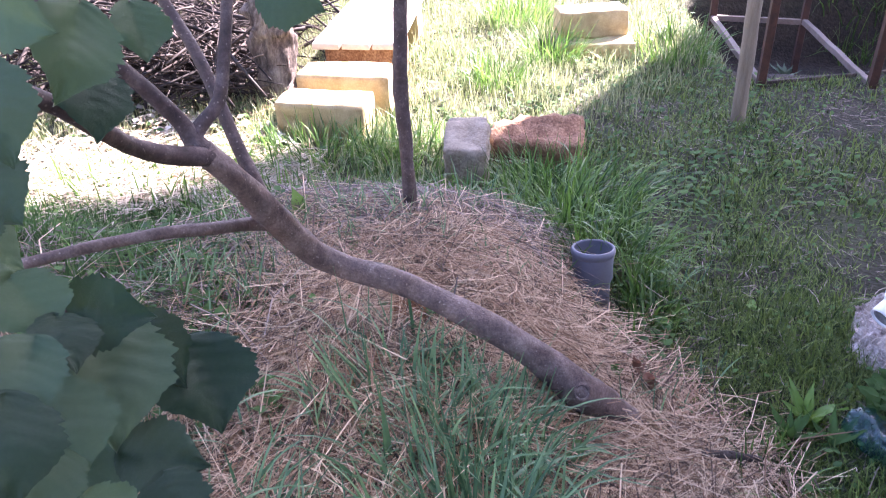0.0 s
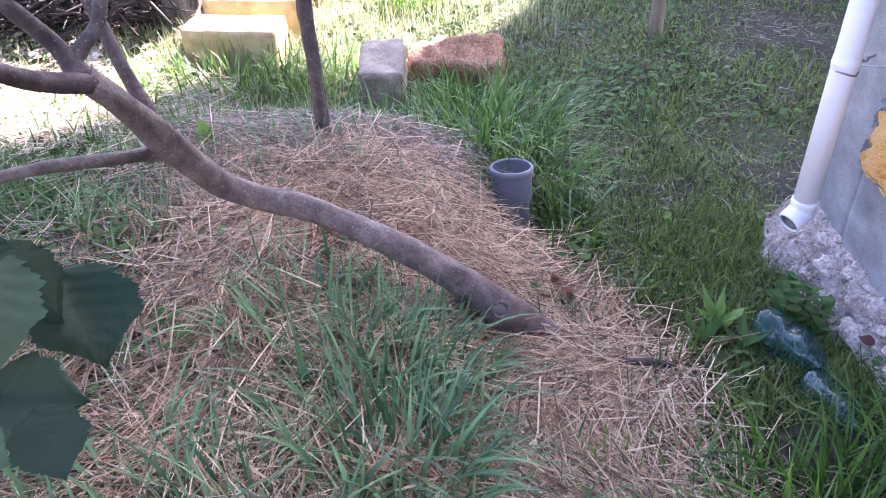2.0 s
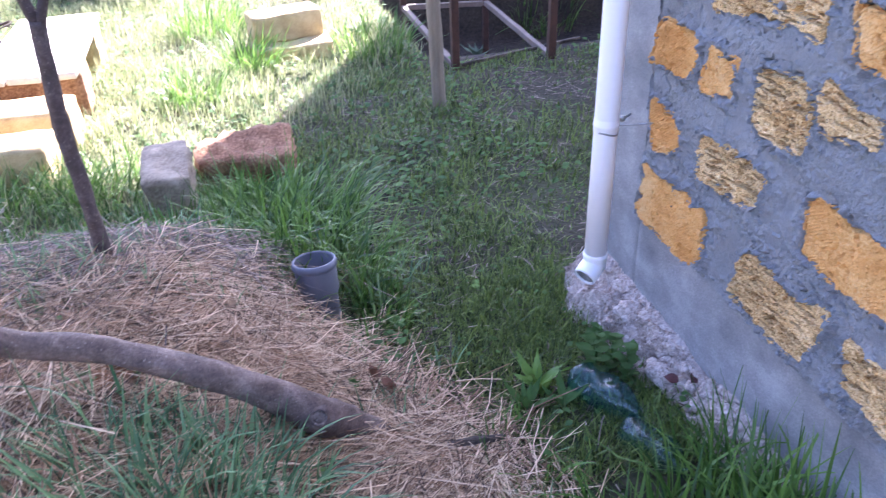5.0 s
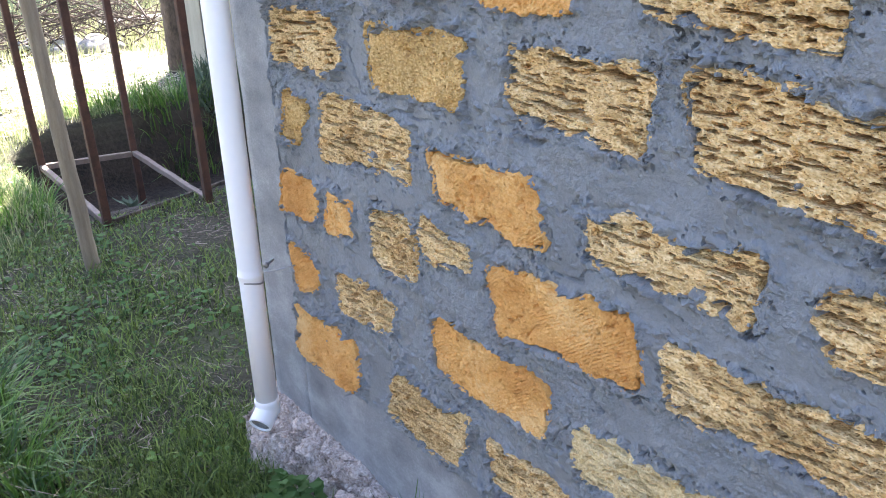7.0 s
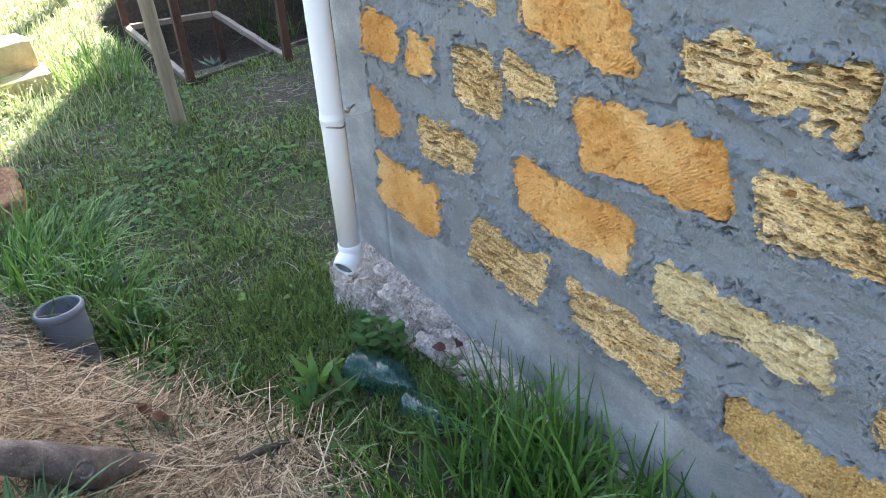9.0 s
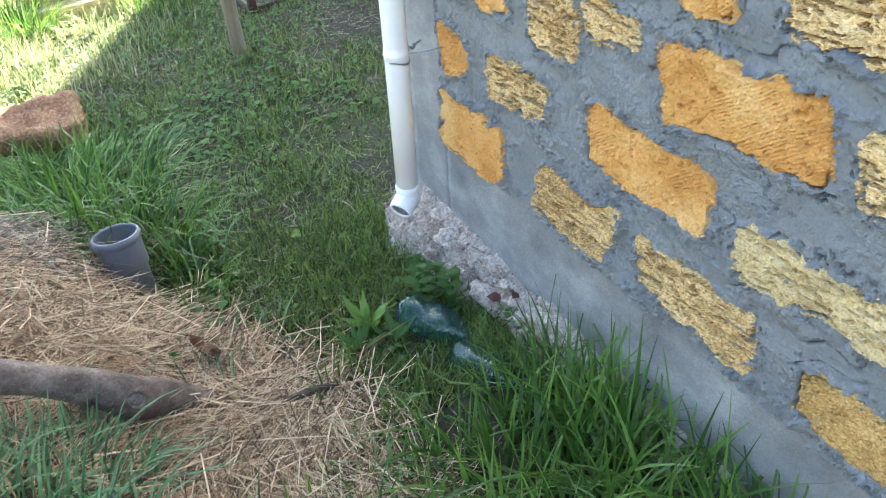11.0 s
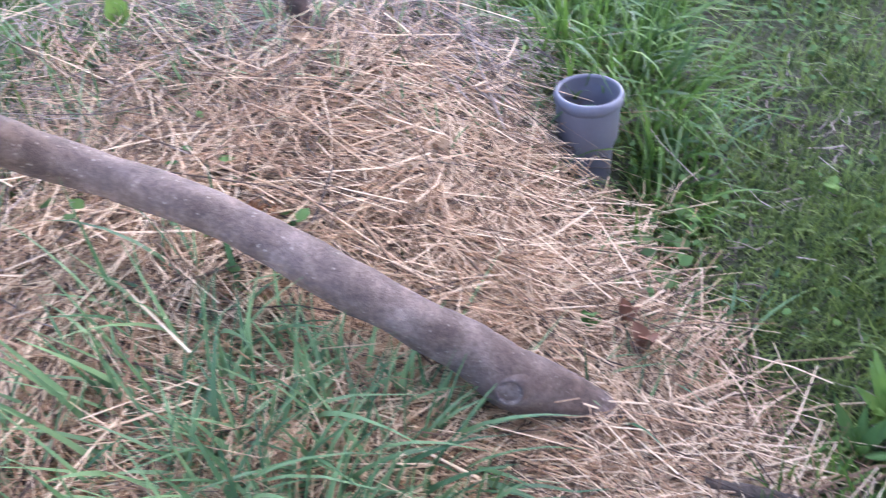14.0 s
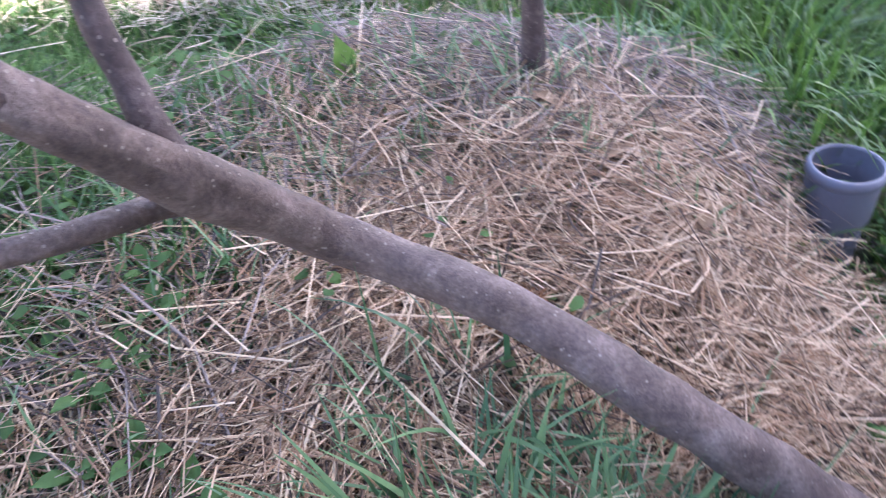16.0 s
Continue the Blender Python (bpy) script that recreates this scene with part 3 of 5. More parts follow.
strap_ob = put("strap", tube_mesh("strap", strap, sides=6), WIRE, pipe, "thin wire strap")
put("strap_tail", tube_mesh("strap_tail", [(0.02, 0.02, 0.417, 0.002), (0.06, -0.01, 0.425, 0.002), (0.11, -0.03, 0.432, 0.002)], sides=6), WIRE, strap_ob)
bolt = pipe_part("bolt", [(0.001, 0.006), (0.007, 0.006), (0.007, 0), (0.003, 0), (0.003, -0.03)], (0.055, 0.03, 0.425), WIRE, strap_ob, Vector((-0.8, -0.5, 0)).to_track_quat("Z", "Y").to_matrix(), 12)

# ---- grey drain pipe standing in the hay ----
B0, B1 = Vector((0.423, 2.066, 0.03)), Vector((0.418, 2.092, 0.212))
drain = thing("drain_pipe", "grey plastic drain pipe socket standing out of the hay", "pipe", B0)
drain.rotation_euler = (B1 - B0).to_track_quat("Z", "Y").to_euler()
H = (B1 - B0).length
q, s = 0.0475, 0.0540
pipe_part("barrel", [(q, -0.12), (q, H - 0.105), (q + 0.001, H - 0.1), (s, H - 0.085), (s, H - 0.022)], (0, 0, 0), GREYPVC, drain, None, 48)
rim_ob = pipe_part("socket_rim", [(s, H - 0.022), (s + 0.004, H - 0.017), (s + 0.005, H - 0.008), (s + 0.002, H - 0.001), (s, H), (s - 0.003, H), (s - 0.004, H - 0.004)], (0, 0, 0), GREYPVC, drain, None, 48)
pipe_part("bore", [(s - 0.004, H - 0.004), (s - 0.002, H - 0.016), (s - 0.005, H - 0.024), (s - 0.005, H - 0.085), (q - 0.004, H - 0.1), (q - 0.004, H - 0.3), (0.001, H - 0.3)], (0, 0, 0), GREYPVC, rim_ob, None, 48)

# ---- leaning hazel ----
hazel = thing("hazel_tree", "leaning hazel with smooth purple-brown bark and broad leaves", "tree", (0.47, 1.45, 0.15))
OFF = -Vector((0.47, 1.45, 0.15))


def limb(name, points, lump=0.10, sides=18, step=0.012, seed=0, mat=None, label=""):
    me = tube_mesh(name, points, sides=sides, step=step, lump=lump, seed=seed)
    me.transform(Matrix.Translation(OFF))
    return put(name, me, mat or (BARK if name == "trunk" else YOUNGBARK), hazel, label)


trunk = limb("trunk", [(0.56, 1.575, 0.03, 0.026), (0.489, 1.553, 0.090, 0.027), (0.420, 1.548, 0.140, 0.0335), (0.352, 1.527, 0.207, 0.0405), (0.296, 1.533, 0.254, 0.0335), (0.240, 1.528, 0.306, 0.0290), (0.187, 1.531, 0.345, 0.0280), (0.134, 1.538, 0.373, 0.0282), (0.080, 1.554, 0.392, 0.0268), (0.027, 1.566, 0.413, 0.0252), (-0.024, 1.567, 0.438, 0.0250), (-0.077, 1.574, 0.450, 0.0240), (-0.129, 1.579, 0.463, 0.0238), (-0.174, 1.567, 0.494, 0.0238), (-0.204, 1.532, 0.556, 0.0245), (-0.229, 1.482, 0.632, 0.0262), (-0.242, 1.452, 0.682, 0.0235), (-0.262, 1.42, 0.738, 0.0215), (-0.292, 1.402, 0.785, 0.0215)], 0.16, 24, 0.008, 1)
limb("low_branch", [(-0.215, 1.50, 0.598, 0.015), (-0.258, 1.483, 0.606, 0.0135), (-0.277, 1.440, 0.626, 0.0115), (-0.299, 1.392, 0.647, 0.0108), (-0.324, 1.355, 0.664, 0.0105), (-0.362, 1.315, 0.678, 0.010), (-0.43, 1.25, 0.692, 0.009), (-0.52, 1.17, 0.70, 0.008), (-0.65, 1.03, 0.72, 0.006)], 0.12, 14, 0.012, 2, BARK)
limb("branch", [(-0.231, 1.486, 0.638, 0.012), (-0.236, 1.474, 0.675, 0.0155), (-0.244, 1.477, 0.704, 0.0145), (-0.258, 1.490, 0.730, 0.0125), (-0.275, 1.503, 0.765, 0.012), (-0.307, 1.543, 0.815, 0.0115), (-0.362, 1.602, 0.894, 0.011), (-0.42, 1.652, 0.961, 0.010), (-0.51, 1.722, 1.09, 0.009), (-0.6, 1.8, 1.3, 0.007)], 0.12, 14, 0.012, 3)
limb("branch", [(-0.283, 1.404, 0.775, 0.018), (-0.317, 1.342, 0.804, 0.0150), (-0.332, 1.262, 0.855, 0.0135), (-0.322, 1.172, 0.92, 0.0125), (-0.33, 1.07, 1.0, 0.011), (-0.36, 0.95, 1.07, 0.009), (-0.42, 0.75, 1.12, 0.007)], 0.12, 14, 0.012, 4)
limb("branch", [(-0.285, 1.404, 0.775, 0.019), (-0.305, 1.406, 0.80, 0.0165), (-0.319, 1.403, 0.835, 0.0145), (-0.348, 1.377, 0.895, 0.013), (-0.375, 1.348, 0.948, 0.012), (-0.417, 1.303, 1.017, 0.011), (-0.479, 1.254, 1.102, 0.0095), (-0.6, 1.18, 1.25, 0.007)], 0.12, 14, 0.012, 5)
limb("branch", [(-0.292, 1.400, 0.785, 0.016), (-0.302, 1.410, 0.806, 0.0135), (-0.287, 1.437, 0.828, 0.0118), (-0.273, 1.461, 0.846, 0.0112), (-0.267, 1.495, 0.901, 0.0108), (-0.261, 1.538, 0.989, 0.010), (-0.262, 1.609, 1.106, 0.009), (-0.27, 1.7, 1.3, 0.007)], 0.12, 14, 0.012, 6)
knot = put("knot", quads("knot", *lathe([(0.029, -0.015), (0.022, -0.003), (0.017, 0.005), (0.013, 0.005), (0.0115, -0.001), (0.011, -0.010)], 14)), BARK, hazel, "dark broken knot")
knot.matrix_basis = Matrix.Translation(Vector((0.352, 1.527, 0.208)) + OFF + Vector((0, -0.77, 0.55)) * 0.0405) @ Vector((0.1, -0.77, 0.55)).to_track_quat("Z", "Y").to_matrix().to_4x4()
# Shallow disc; its near-black colour paints the shade of a deep hole.
put("knot_hole", quads("knot_hole", *lathe([(0.012, -0.001), (0.007, -0.003), (0.0005, -0.006)], 14)), HOLLOW_DARK, knot, "shallow hollow coloured dark like deep shade")
twig_low = limb("twig", [(-0.42, 0.75, 1.12, 0.006), (-0.36, 0.74, 1.0, 0.005), (-0.277, 0.768, 0.905, 0.004), (-0.235, 0.788, 0.901, 0.0035), (-0.199, 0.80, 0.897, 0.003), (-0.18, 0.815, 0.895, 0.003), (-0.162, 0.836, 0.866, 0.0025), (-0.122, 0.897, 0.804, 0.002)], 0.05, 8, 0.012, 7)
# Out-of-view twig that carries the added shading leaves.
unseen_twig = limb("twig", [(-0.6, 1.18, 1.25, 0.007), (-0.64, 1.2, 1.45, 0.006), (-0.7, 1.3, 1.7, 0.005), (-0.72, 1.4, 2.05, 0.003)], 0.05, 8, 0.02, 9)
twig_high = limb("twig", [(-0.325, 1.12, 0.96, 0.008), (-0.285, 1.10, 1.0, 0.007), (-0.247, 1.104, 1.035, 0.006), (-0.236, 1.05, 1.075, 0.005), (-0.228, 0.995, 1.115, 0.004), (-0.222, 0.936, 1.156, 0.003)], 0.05, 8, 0.012, 8)


def leaf_mesh(name, seed, wide=0.82, nu=61, nv=13):
    """A broad, toothed, pleated leaf with a pointed tip, 1 long, from its stalk along +y."""
    u, v = np.meshgrid(np.linspace(0, 1, nu), np.linspace(-1, 1, nv))
    half = wide * 0.5 * np.sin(np.pi * u**0.9) ** 0.6 * (1 - 0.8 * np.clip((u - 0.62) / 0.38, 0, 1) ** 1.1)
    saw = ((u * 15 + 0.3 * seed) % 1) * 0.09 + ((u * 4.5 + 0.7 * seed) % 1) * 0.13 - 0.10 + 0.10 * vnoise(u * 9, v * 0 + seed, seed + 4)
    x = v * half * (1 + np.where(np.abs(v) > 0.99, saw, 0) * (np.sin(np.pi * u) > 0.15))
    x = x + 0.05 * vnoise(u * 2.5, v * 0 + 2, seed) * (u > 0.05)
    pleat = 0.035 * np.abs(((u * 7 - np.abs(v) * 1.8 + seed) % 1) - 0.5)
    z = 0.20 * np.abs(x) * (1 + 0.8 * math.sin(seed * 2.1)) + pleat - (0.22 + 0.1 * math.sin(seed)) * (u - 0.35) ** 2 + 0.10 * vnoise(u * 3, v * 1.5, seed)
    p = np.stack([x, u - 0.07 * np.abs(v) * (1 - u) ** 2, z], -1).reshape(-1, 3)
    return quads(name, p, sheet(nv, nu)[:, ::-1])


LEAVES = [leaf_mesh("leaf", k, 0.80 + 0.04 * k) for k in range(6)]
leaf_count = [0]


PLAINER = [leaf_mesh("leaf", k, 0.70 + 0.03 * k, 10, 5) for k in range(4)]


def hazel_leaf(x, y, z, rx, ry, rz, size):
    k = leaf_count[0]
    leaf_count[0] += 1
    ob = put("leaf", PLAINER[k % 4] if z > 1.4 else LEAVES[k % 6], HAZEL, unseen_twig if z > 1.4 else twig_high if z > 1.0 else twig_low)
    ob.matrix_basis = Matrix.Translation(OFF) @ pose(x, y, z, rx, ry, rz) @ Matrix.Diagonal((size, size, size, 1))


hazel_leaf(-0.216, 0.860, 1.156, -46, 64, -140, 0.074)
hazel_leaf(-0.187, 0.968, 1.125, -56, -33, -142, 0.097)
hazel_leaf(-0.182, 0.800, 1.127, -52, 12, -159, 0.081)
hazel_leaf(-0.217, 1.003, 1.061, -48, -21, -132, 0.086)
hazel_leaf(-0.206, 1.101, 1.094, -58, -7, -135, 0.067)
hazel_leaf(-0.226, 0.809, 1.036, -32, 32, -137, 0.069)
hazel_leaf(-0.205, 0.749, 0.999, 59, 47, 20, 0.046)
hazel_leaf(-0.186, 0.812, 0.900, -6, 63, -98, 0.083)
hazel_leaf(-0.170, 0.779, 0.918, -17, -15, -135, 0.062)
hazel_leaf(-0.165, 0.833, 0.870, -24, -4, -155, 0.125)
hazel_leaf(-0.122, 0.893, 0.806, -35, -5, -140, 0.105)
hazel_leaf(-0.163, 0.728, 0.886, -33, 10, -149, 0.092)
hazel_leaf(-0.132, 0.752, 0.789, -5, 29, -95, 0.081)
hazel_leaf(-0.161, 0.734, 0.927, -18, -14, -166, 0.079)
hazel_leaf(-0.151, 0.675, 0.922, -38, -18, -141, 0.081)
hazel_leaf(-0.157, 0.769, 0.792, -33, -1, -155, 0.081)
hazel_leaf(-0.210, 0.795, 0.943, -40, 4, -129, 0.065)
hazel_leaf(-0.081, 0.726, 0.793, -26, 11, -150, 0.062)
hazel_leaf(-0.159, 0.875, 0.847, -45, 28, -152, 0.089)
hazel_leaf(-0.211, 0.749, 0.902, -45, 26, -146, 0.082)
hazel_leaf(-0.139, 0.692, 0.862, -26, -25, -162, 0.065)
hazel_leaf(-0.051, 1.072, 1.120, -56, 63, -151, 0.071)
hazel_leaf(-0.115, 0.670, 0.825, -42, 35, -120, 0.048)

# A single leaf with sunlight painted in, by the brighter young-leaf colour.
lit = put("leaf", LEAVES[2], YOUNGLITLEAF, twig_low, "hazel leaf coloured yellow-green as if sunlit")
lit.matrix_basis = Matrix.Translation(OFF) @ pose(-0.262, 0.80, 0.985, -35, 20, -100) @ Matrix.Diagonal((0.075, 0.075, 0.075, 1))
# Leaves above the view, added to dim the left of the bed.
crown = random.Random(12)
for k in range(750):
    x, y, z = crown.uniform(-1.7, -0.15), crown.uniform(0.75, 2.6), crown.uniform(1.45, 2.1)
    hazel_leaf(x, y, z, crown.uniform(-35, 25), crown.uniform(-30, 30), crown.uniform(0, 360), crown.uniform(0.08, 0.14))

# ---- sapling ----
sap = thing("sapling", "slender upright young tree trunk forking above, rising from hay", "tree", (-0.06, 2.09, 0.3))
put("trunk", tube_mesh("trunk", [(0.005, -0.01, -0.1, 0.021), (0, 0, 0.0, 0.018), (-0.006, 0.005, 0.16, 0.0165), (-0.014, 0.012, 0.33, 0.018), (-0.012, 0.012, 0.40, 0.0165), (-0.008, 0.02, 0.50, 0.0155), (-0.004, 0.03, 0.565, 0.017)], sides=16, step=0.01, lump=0.22, seed=9), YOUNGBARK, sap)
put("branch", tube_mesh("branch", [(-0.004, 0.03, 0.55, 0.013), (-0.02, 0.03, 0.62, 0.0105), (-0.04, 0.03, 0.72, 0.009), (-0.05, 0.03, 1.2, 0.006)], sides=12, lump=0.1), YOUNGBARK, sap)
put("branch", tube_mesh("branch", [(-0.004, 0.03, 0.55, 0.013), (0.02, 0.03, 0.61, 0.010), (0.055, 0.03, 0.70, 0.009), (0.09, 0.03, 1.2, 0.006)], sides=12, lump=0.1), YOUNGBARK, sap)

# ---- stone blocks in the grass ----


def block(name, label, at, size, rz, mat, seed, tiltx=0, tilty=0, rough=0.006):
    ob = part(name, rough_box(size, seed, rough=rough), mat)
    ob.matrix_basis = pose(at[0], at[1], at[2] + size[2] / 2, tiltx, tilty, rz)
    return tagged(ob, label, "stone block", "limestone blocks on the lawn")


block("limestone_block", "sunlit yellow sawn limestone block lying in grass", (-0.575, 3.30, 0.0), (0.37, 0.19, 0.17), -6, BLOCK, 1)
block("limestone_block", "sunlit yellow limestone block behind another block", (-0.53, 3.56, 0.0), (0.40, 0.20, 0.20), -2, BLOCK, 2)
block("limestone_block", "grey weathered limestone block at the edge of the bed", (0.037, 2.83, -0.03), (0.155, 0.32, 0.25), 3, GREYBLOCK, 3, rough=0.010)
block("limestone_block", "red-brown weathered stone block lying in tall grass", (0.29, 3.10, -0.07), (0.335, 0.23, 0.19), 2, REDBLOCK, 4, 3, 2, rough=0.024)
block("limestone_block", "pale limestone block lying in sunlit grass", (0.59, 4.42, -0.02), (0.40, 0.24, 0.11), 6, BLOCK, 5)
block("limestone_block", "pale limestone block stacked on another block", (0.575, 4.50, 0.085), (0.36, 0.18, 0.14), 12, BLOCK, 6)

# ---- plank table on stones ----
table = thing("plank_bench", "low bench of bleached planks on a brick-red stone base", "bench", (-0.53, 3.95, 0.0))
for k in range(3):
    p = part("plank", beam((-0.135 + k * 0.138, -0.19, 0.235), (-0.10 + k * 0.125, 0.75, 0.235), 0.125, 0.03, k), PLANK, table)
b = part("base", rough_box((0.37, 0.2, 0.22), 8), REDBLOCK, table, "brick-red stone base")
b.location = (0.02, 0.0, 0.11)
b = part("base", rough_box((0.37, 0.2, 0.22), 9), BLOCK, table)
b.location = (0.02, 0.6, 0.11)

# ---- stump and brushwood ----
stump = thing("tree_stump", "thick broken stump with cracked grey bark beside brushwood", "stump", (-0.87, 3.66, 0.0))
put("trunk", tube_mesh("trunk", [(0, 0, -0.05, 0.12), (0, 0, 0.05, 0.10), (0.0, 0.0, 0.2, 0.088), (-0.01, 0.01, 0.34, 0.085)], sides=22, step=0.02, lump=0.4, seed=5), GREYBARK, stump)
put("broken_top", tube_mesh("broken_top", [(-0.01, 0.01, 0.32, 0.083), (-0.015, 0.015, 0.42, 0.08), (-0.02, 0.02, 0.56, 0.07)], sides=22, step=0.015, lump=0.7, seed=6), GREYBARK, stump, "torn pale grey wood")


def brush(n, cx, cy, rx, ry, top, lo, hi, seed):
    r = np.random.default_rng(seed)
    out = []
    for k in range(n):
        x, y = cx + rx * (r.random() * 2 - 1), cy + ry * (r.random() * 2 - 1)
        z = height(x, y) + top * r.random() * (1 - ((x - cx) / rx) ** 2 * 0.6)
        a, e, ln = r.random() * 6.28, (r.random() - 0.35) * 1.1, lo + (hi - lo) * r.random()
        d = np.array([math.cos(a) * math.cos(e), math.sin(a) * math.cos(e), math.sin(e)]) * ln / 2
        w = 0.0022 + 0.009 * r.random() ** 3
        m = np.array([x, y, max(z, height(x, y) + 0.01)])
        j = (r.random(3) - 0.5) * ln * 0.16
        out.append(tube([(*(m - d), w), (*(m + j), w * 0.9), (*(m + d), w * 0.5)], sides=6, step=ln / 6))
    return out


tagged(put("brushwood", joined("brushwood", brush(900, -1.42, 3.82, 0.46, 0.36, 0.34, 0.08, 0.5, 8)), TWIGS), "low heap of broken dark twigs in sun", "brushwood", kind="stuff")
tagged(put("brushwood", joined("brushwood", brush(1100, -1.62, 4.35, 0.66, 0.85, 0.5, 0.2, 0.8, 3)), TWIGS), "heap of dry dark brushwood and twigs", "brushwood", kind="stuff")
tagged(put("brushwood", joined("brushwood", brush(330, 2.7, 9.35, 1.0, 0.6, 0.5, 0.4, 1.3, 4)), TWIGS), "far dark heap of cut branches on sunlit lawn", "brushwood", kind="stuff")
heap = random.Random(41)
for k in range(12):
    x, y, r = 2.2 + 0.75 * heap.random(), 8.7 + 0.7 * heap.random(), 0.06 + 0.07 * heap.random()
    b = part("boulder", rock((r * 1.4, r, r), k + 30), CONCRETE)
    b.location = (x, y, float(height(x, y)) + r * 0.45)
    tagged(b, "pale grey stone beside the heap of branches", "stone", "stones by the branch heap")
slab = part("path_slab", rough_box((1.4, 0.3, 0.12), 12), CONCRETE)
slab.location = (4.0, 10.3, 0.06)
tagged(slab, "pale concrete path edging across the lawn", "kerb", kind="structure")

# ---- unseen board fence behind the walk, added to hold back low skylight ----
fence = thing("skylight_block_fence", "plain unseen board fence added to cut low skylight", "fence", (-4.5, -4.0, 0.0), kind="structure")
part("fence_side", beam((0, 0.0, 0.75), (0, 8.5, 0.75), 0.05, 1.9, 3), OLDWOOD, fence, smooth=False)
part("fence_rear", beam((0.05, 0, 0.75), (5.9, 0, 0.75), 0.05, 1.9, 4), OLDWOOD, fence, smooth=False)

# ---- rusty frame over the pit ----
frame_ob = thing("steel_frame", "rusty steel post frame with angle rails over a dug pit", "frame", (1.55, 4.4, 0.0))
CORN = ((-0.235, 0.60), (0.25, 0.52), (0.245, -0.53), (-0.235, -0.51))
for k, (x, y) in enumerate(CORN):
    part("post", beam((x, y, -0.3), (x, y, 2.6), 0.036, 0.036, k), RUST, frame_ob, smooth=False)
for k in range(3):
    a, c = ((0, 1), (1, 2), (0, 3))[k]
    part("rail", beam((*CORN[a], 0.035), (*CORN[c], 0.03), 0.03, 0.03, k + 9), GALV, frame_ob, "bare pale steel rail", smooth=False)
part("rail", beam((-0.2, -0.49, 0.03), (0.5, -0.30, 0.03), 0.016, 0.016, 14), DARKBARK, frame_ob)
post = thing("wooden_post", "grey weathered round wooden post leaning slightly", "post", (1.115, 3.44, 0.0))
put("pole", tube_mesh("pole", [(0.003, 0, -0.2, 0.031), (0, 0, 0, 0.030), (-0.012, 0.02, 0.6, 0.028), (-0.02, 0.05, 1.4, 0.026), (-0.03, 0.08, 2.4, 0.025)], sides=12, step=0.05, lump=0.08), OLDWOOD, post)
post = thing("garden_post", "short pale wooden post in sunlit grass", "post", (1.19, 5.95, 0.0))
put("pole", tube_mesh("pole", [(0, 0, -0.1, 0.06), (0, 0, 0.3, 0.055), (0, 0, 0.9, 0.05)], sides=12, step=0.05, lump=0.1), OLDWOOD, post)

# ---- boarded shed, its unseen bulk made up to shade the garden ----
shed = thing("shed", "outbuilding of cream upright boards, unseen height added to cast shade", "shed", (2.97, 6.85, 0.0), kind="structure")
# Core rises far above the boards, out of view, to block the sun.
core = bmesh.new()
bmesh.ops.create_cube(core, size=1)
bmesh.ops.transform(core, matrix=Matrix.Translation((3.6, 0.12, 3.7)) @ Matrix.Diagonal((7.1, 0.22, 7.7, 1)), verts=core.verts)
part("wall_core", core, PLAIN, shed, smooth=False)
for k in range(9):
    part("board", beam((0.07 + k * 0.15, -0.012 - 0.006 * (k % 2), -0.1), (0.07 + k * 0.15, -0.012 - 0.006 * (k % 2), 3.2), 0.135, 0.022, k), BOARD, shed, smooth=False)
trunk2 = thing("background_tree", "dark bark trunk beside the shed, its unseen top added for shade", "tree", (2.97, 7.1, 0.0))
put("trunk", tube_mesh("trunk", [(0, 0, -0.1, 0.11), (0, 0, 0.3, 0.085), (0.0, 0, 1.6, 0.075), (0.05, 0, 3.2, 0.06), (0.2, 0, 4.6, 0.045), (0.3, 0, 5.9, 0.02)], sides=14, step=0.06, lump=0.15), DARKBARK, trunk2)
# Limbs out of view, made up to carry the shading foliage.
for k in range(7):
    a, z = k * 2.4, 4.5 + 0.18 * k
    put("limb", tube_mesh("limb", [(0.12 + 0.02 * k, 0, z - 0.3, 0.022), (0.25 + 0.3 * math.cos(a), 0.3 * math.sin(a), z + 0.1, 0.014), (0.3 + 0.65 * math.cos(a), 0.65 * math.sin(a), z + 0.4, 0.006)], sides=8, step=0.06), DARKBARK, trunk2)

# ---- bottles ----


def bottle(label, a, b, r, seed):
    a, b = Vector(a), Vector(b)
    ln = (b - a).length
    ob = thing("plastic_bottle", label, "bottle", a, "discarded bottles")
    ob.rotation_euler = (b - a).to_track_quat("Z", "Y").to_euler()
    prof = [(0.001, 0.012), (r * 0.55, 0.002), (r * 0.9, 0.006), (r, 0.02)]
    for k in range(1, 9):
        prof.append((r * (0.93 if k % 2 else 1.0), 0.02 + k * (ln * 0.6) / 9))
    prof += [(r, ln * 0.68), (r * 0.8, ln * 0.8), (r * 0.4, ln * 0.92), (0.013, ln * 0.95), (0.013, ln)]
    v, f = lathe(prof, 44)
    for i, p in enumerate(v):
        k = noise.noise(Vector(p) * 30 + Vector((seed, 0, 0))) * 0.008 + abs(noise.noise(Vector(p) * 70 + Vector((0, seed, 0)))) * 0.004
        d = Vector((p[0], p[1], 0)).normalized() * k
        v[i] = (p[0] + d.x, p[1] + d.y, p[2])
    ring = 44
    cut = ring * (len(prof) - 4)
    put("shell", quads("shell", v[: cut + ring], f[f.max(1) < cut + ring]), PET, ob, "crumpled see-through blue plastic")
    put("neck", quads("neck", v[cut:], f[f.min(1) >= cut] - cut), PET, ob)
    return ob


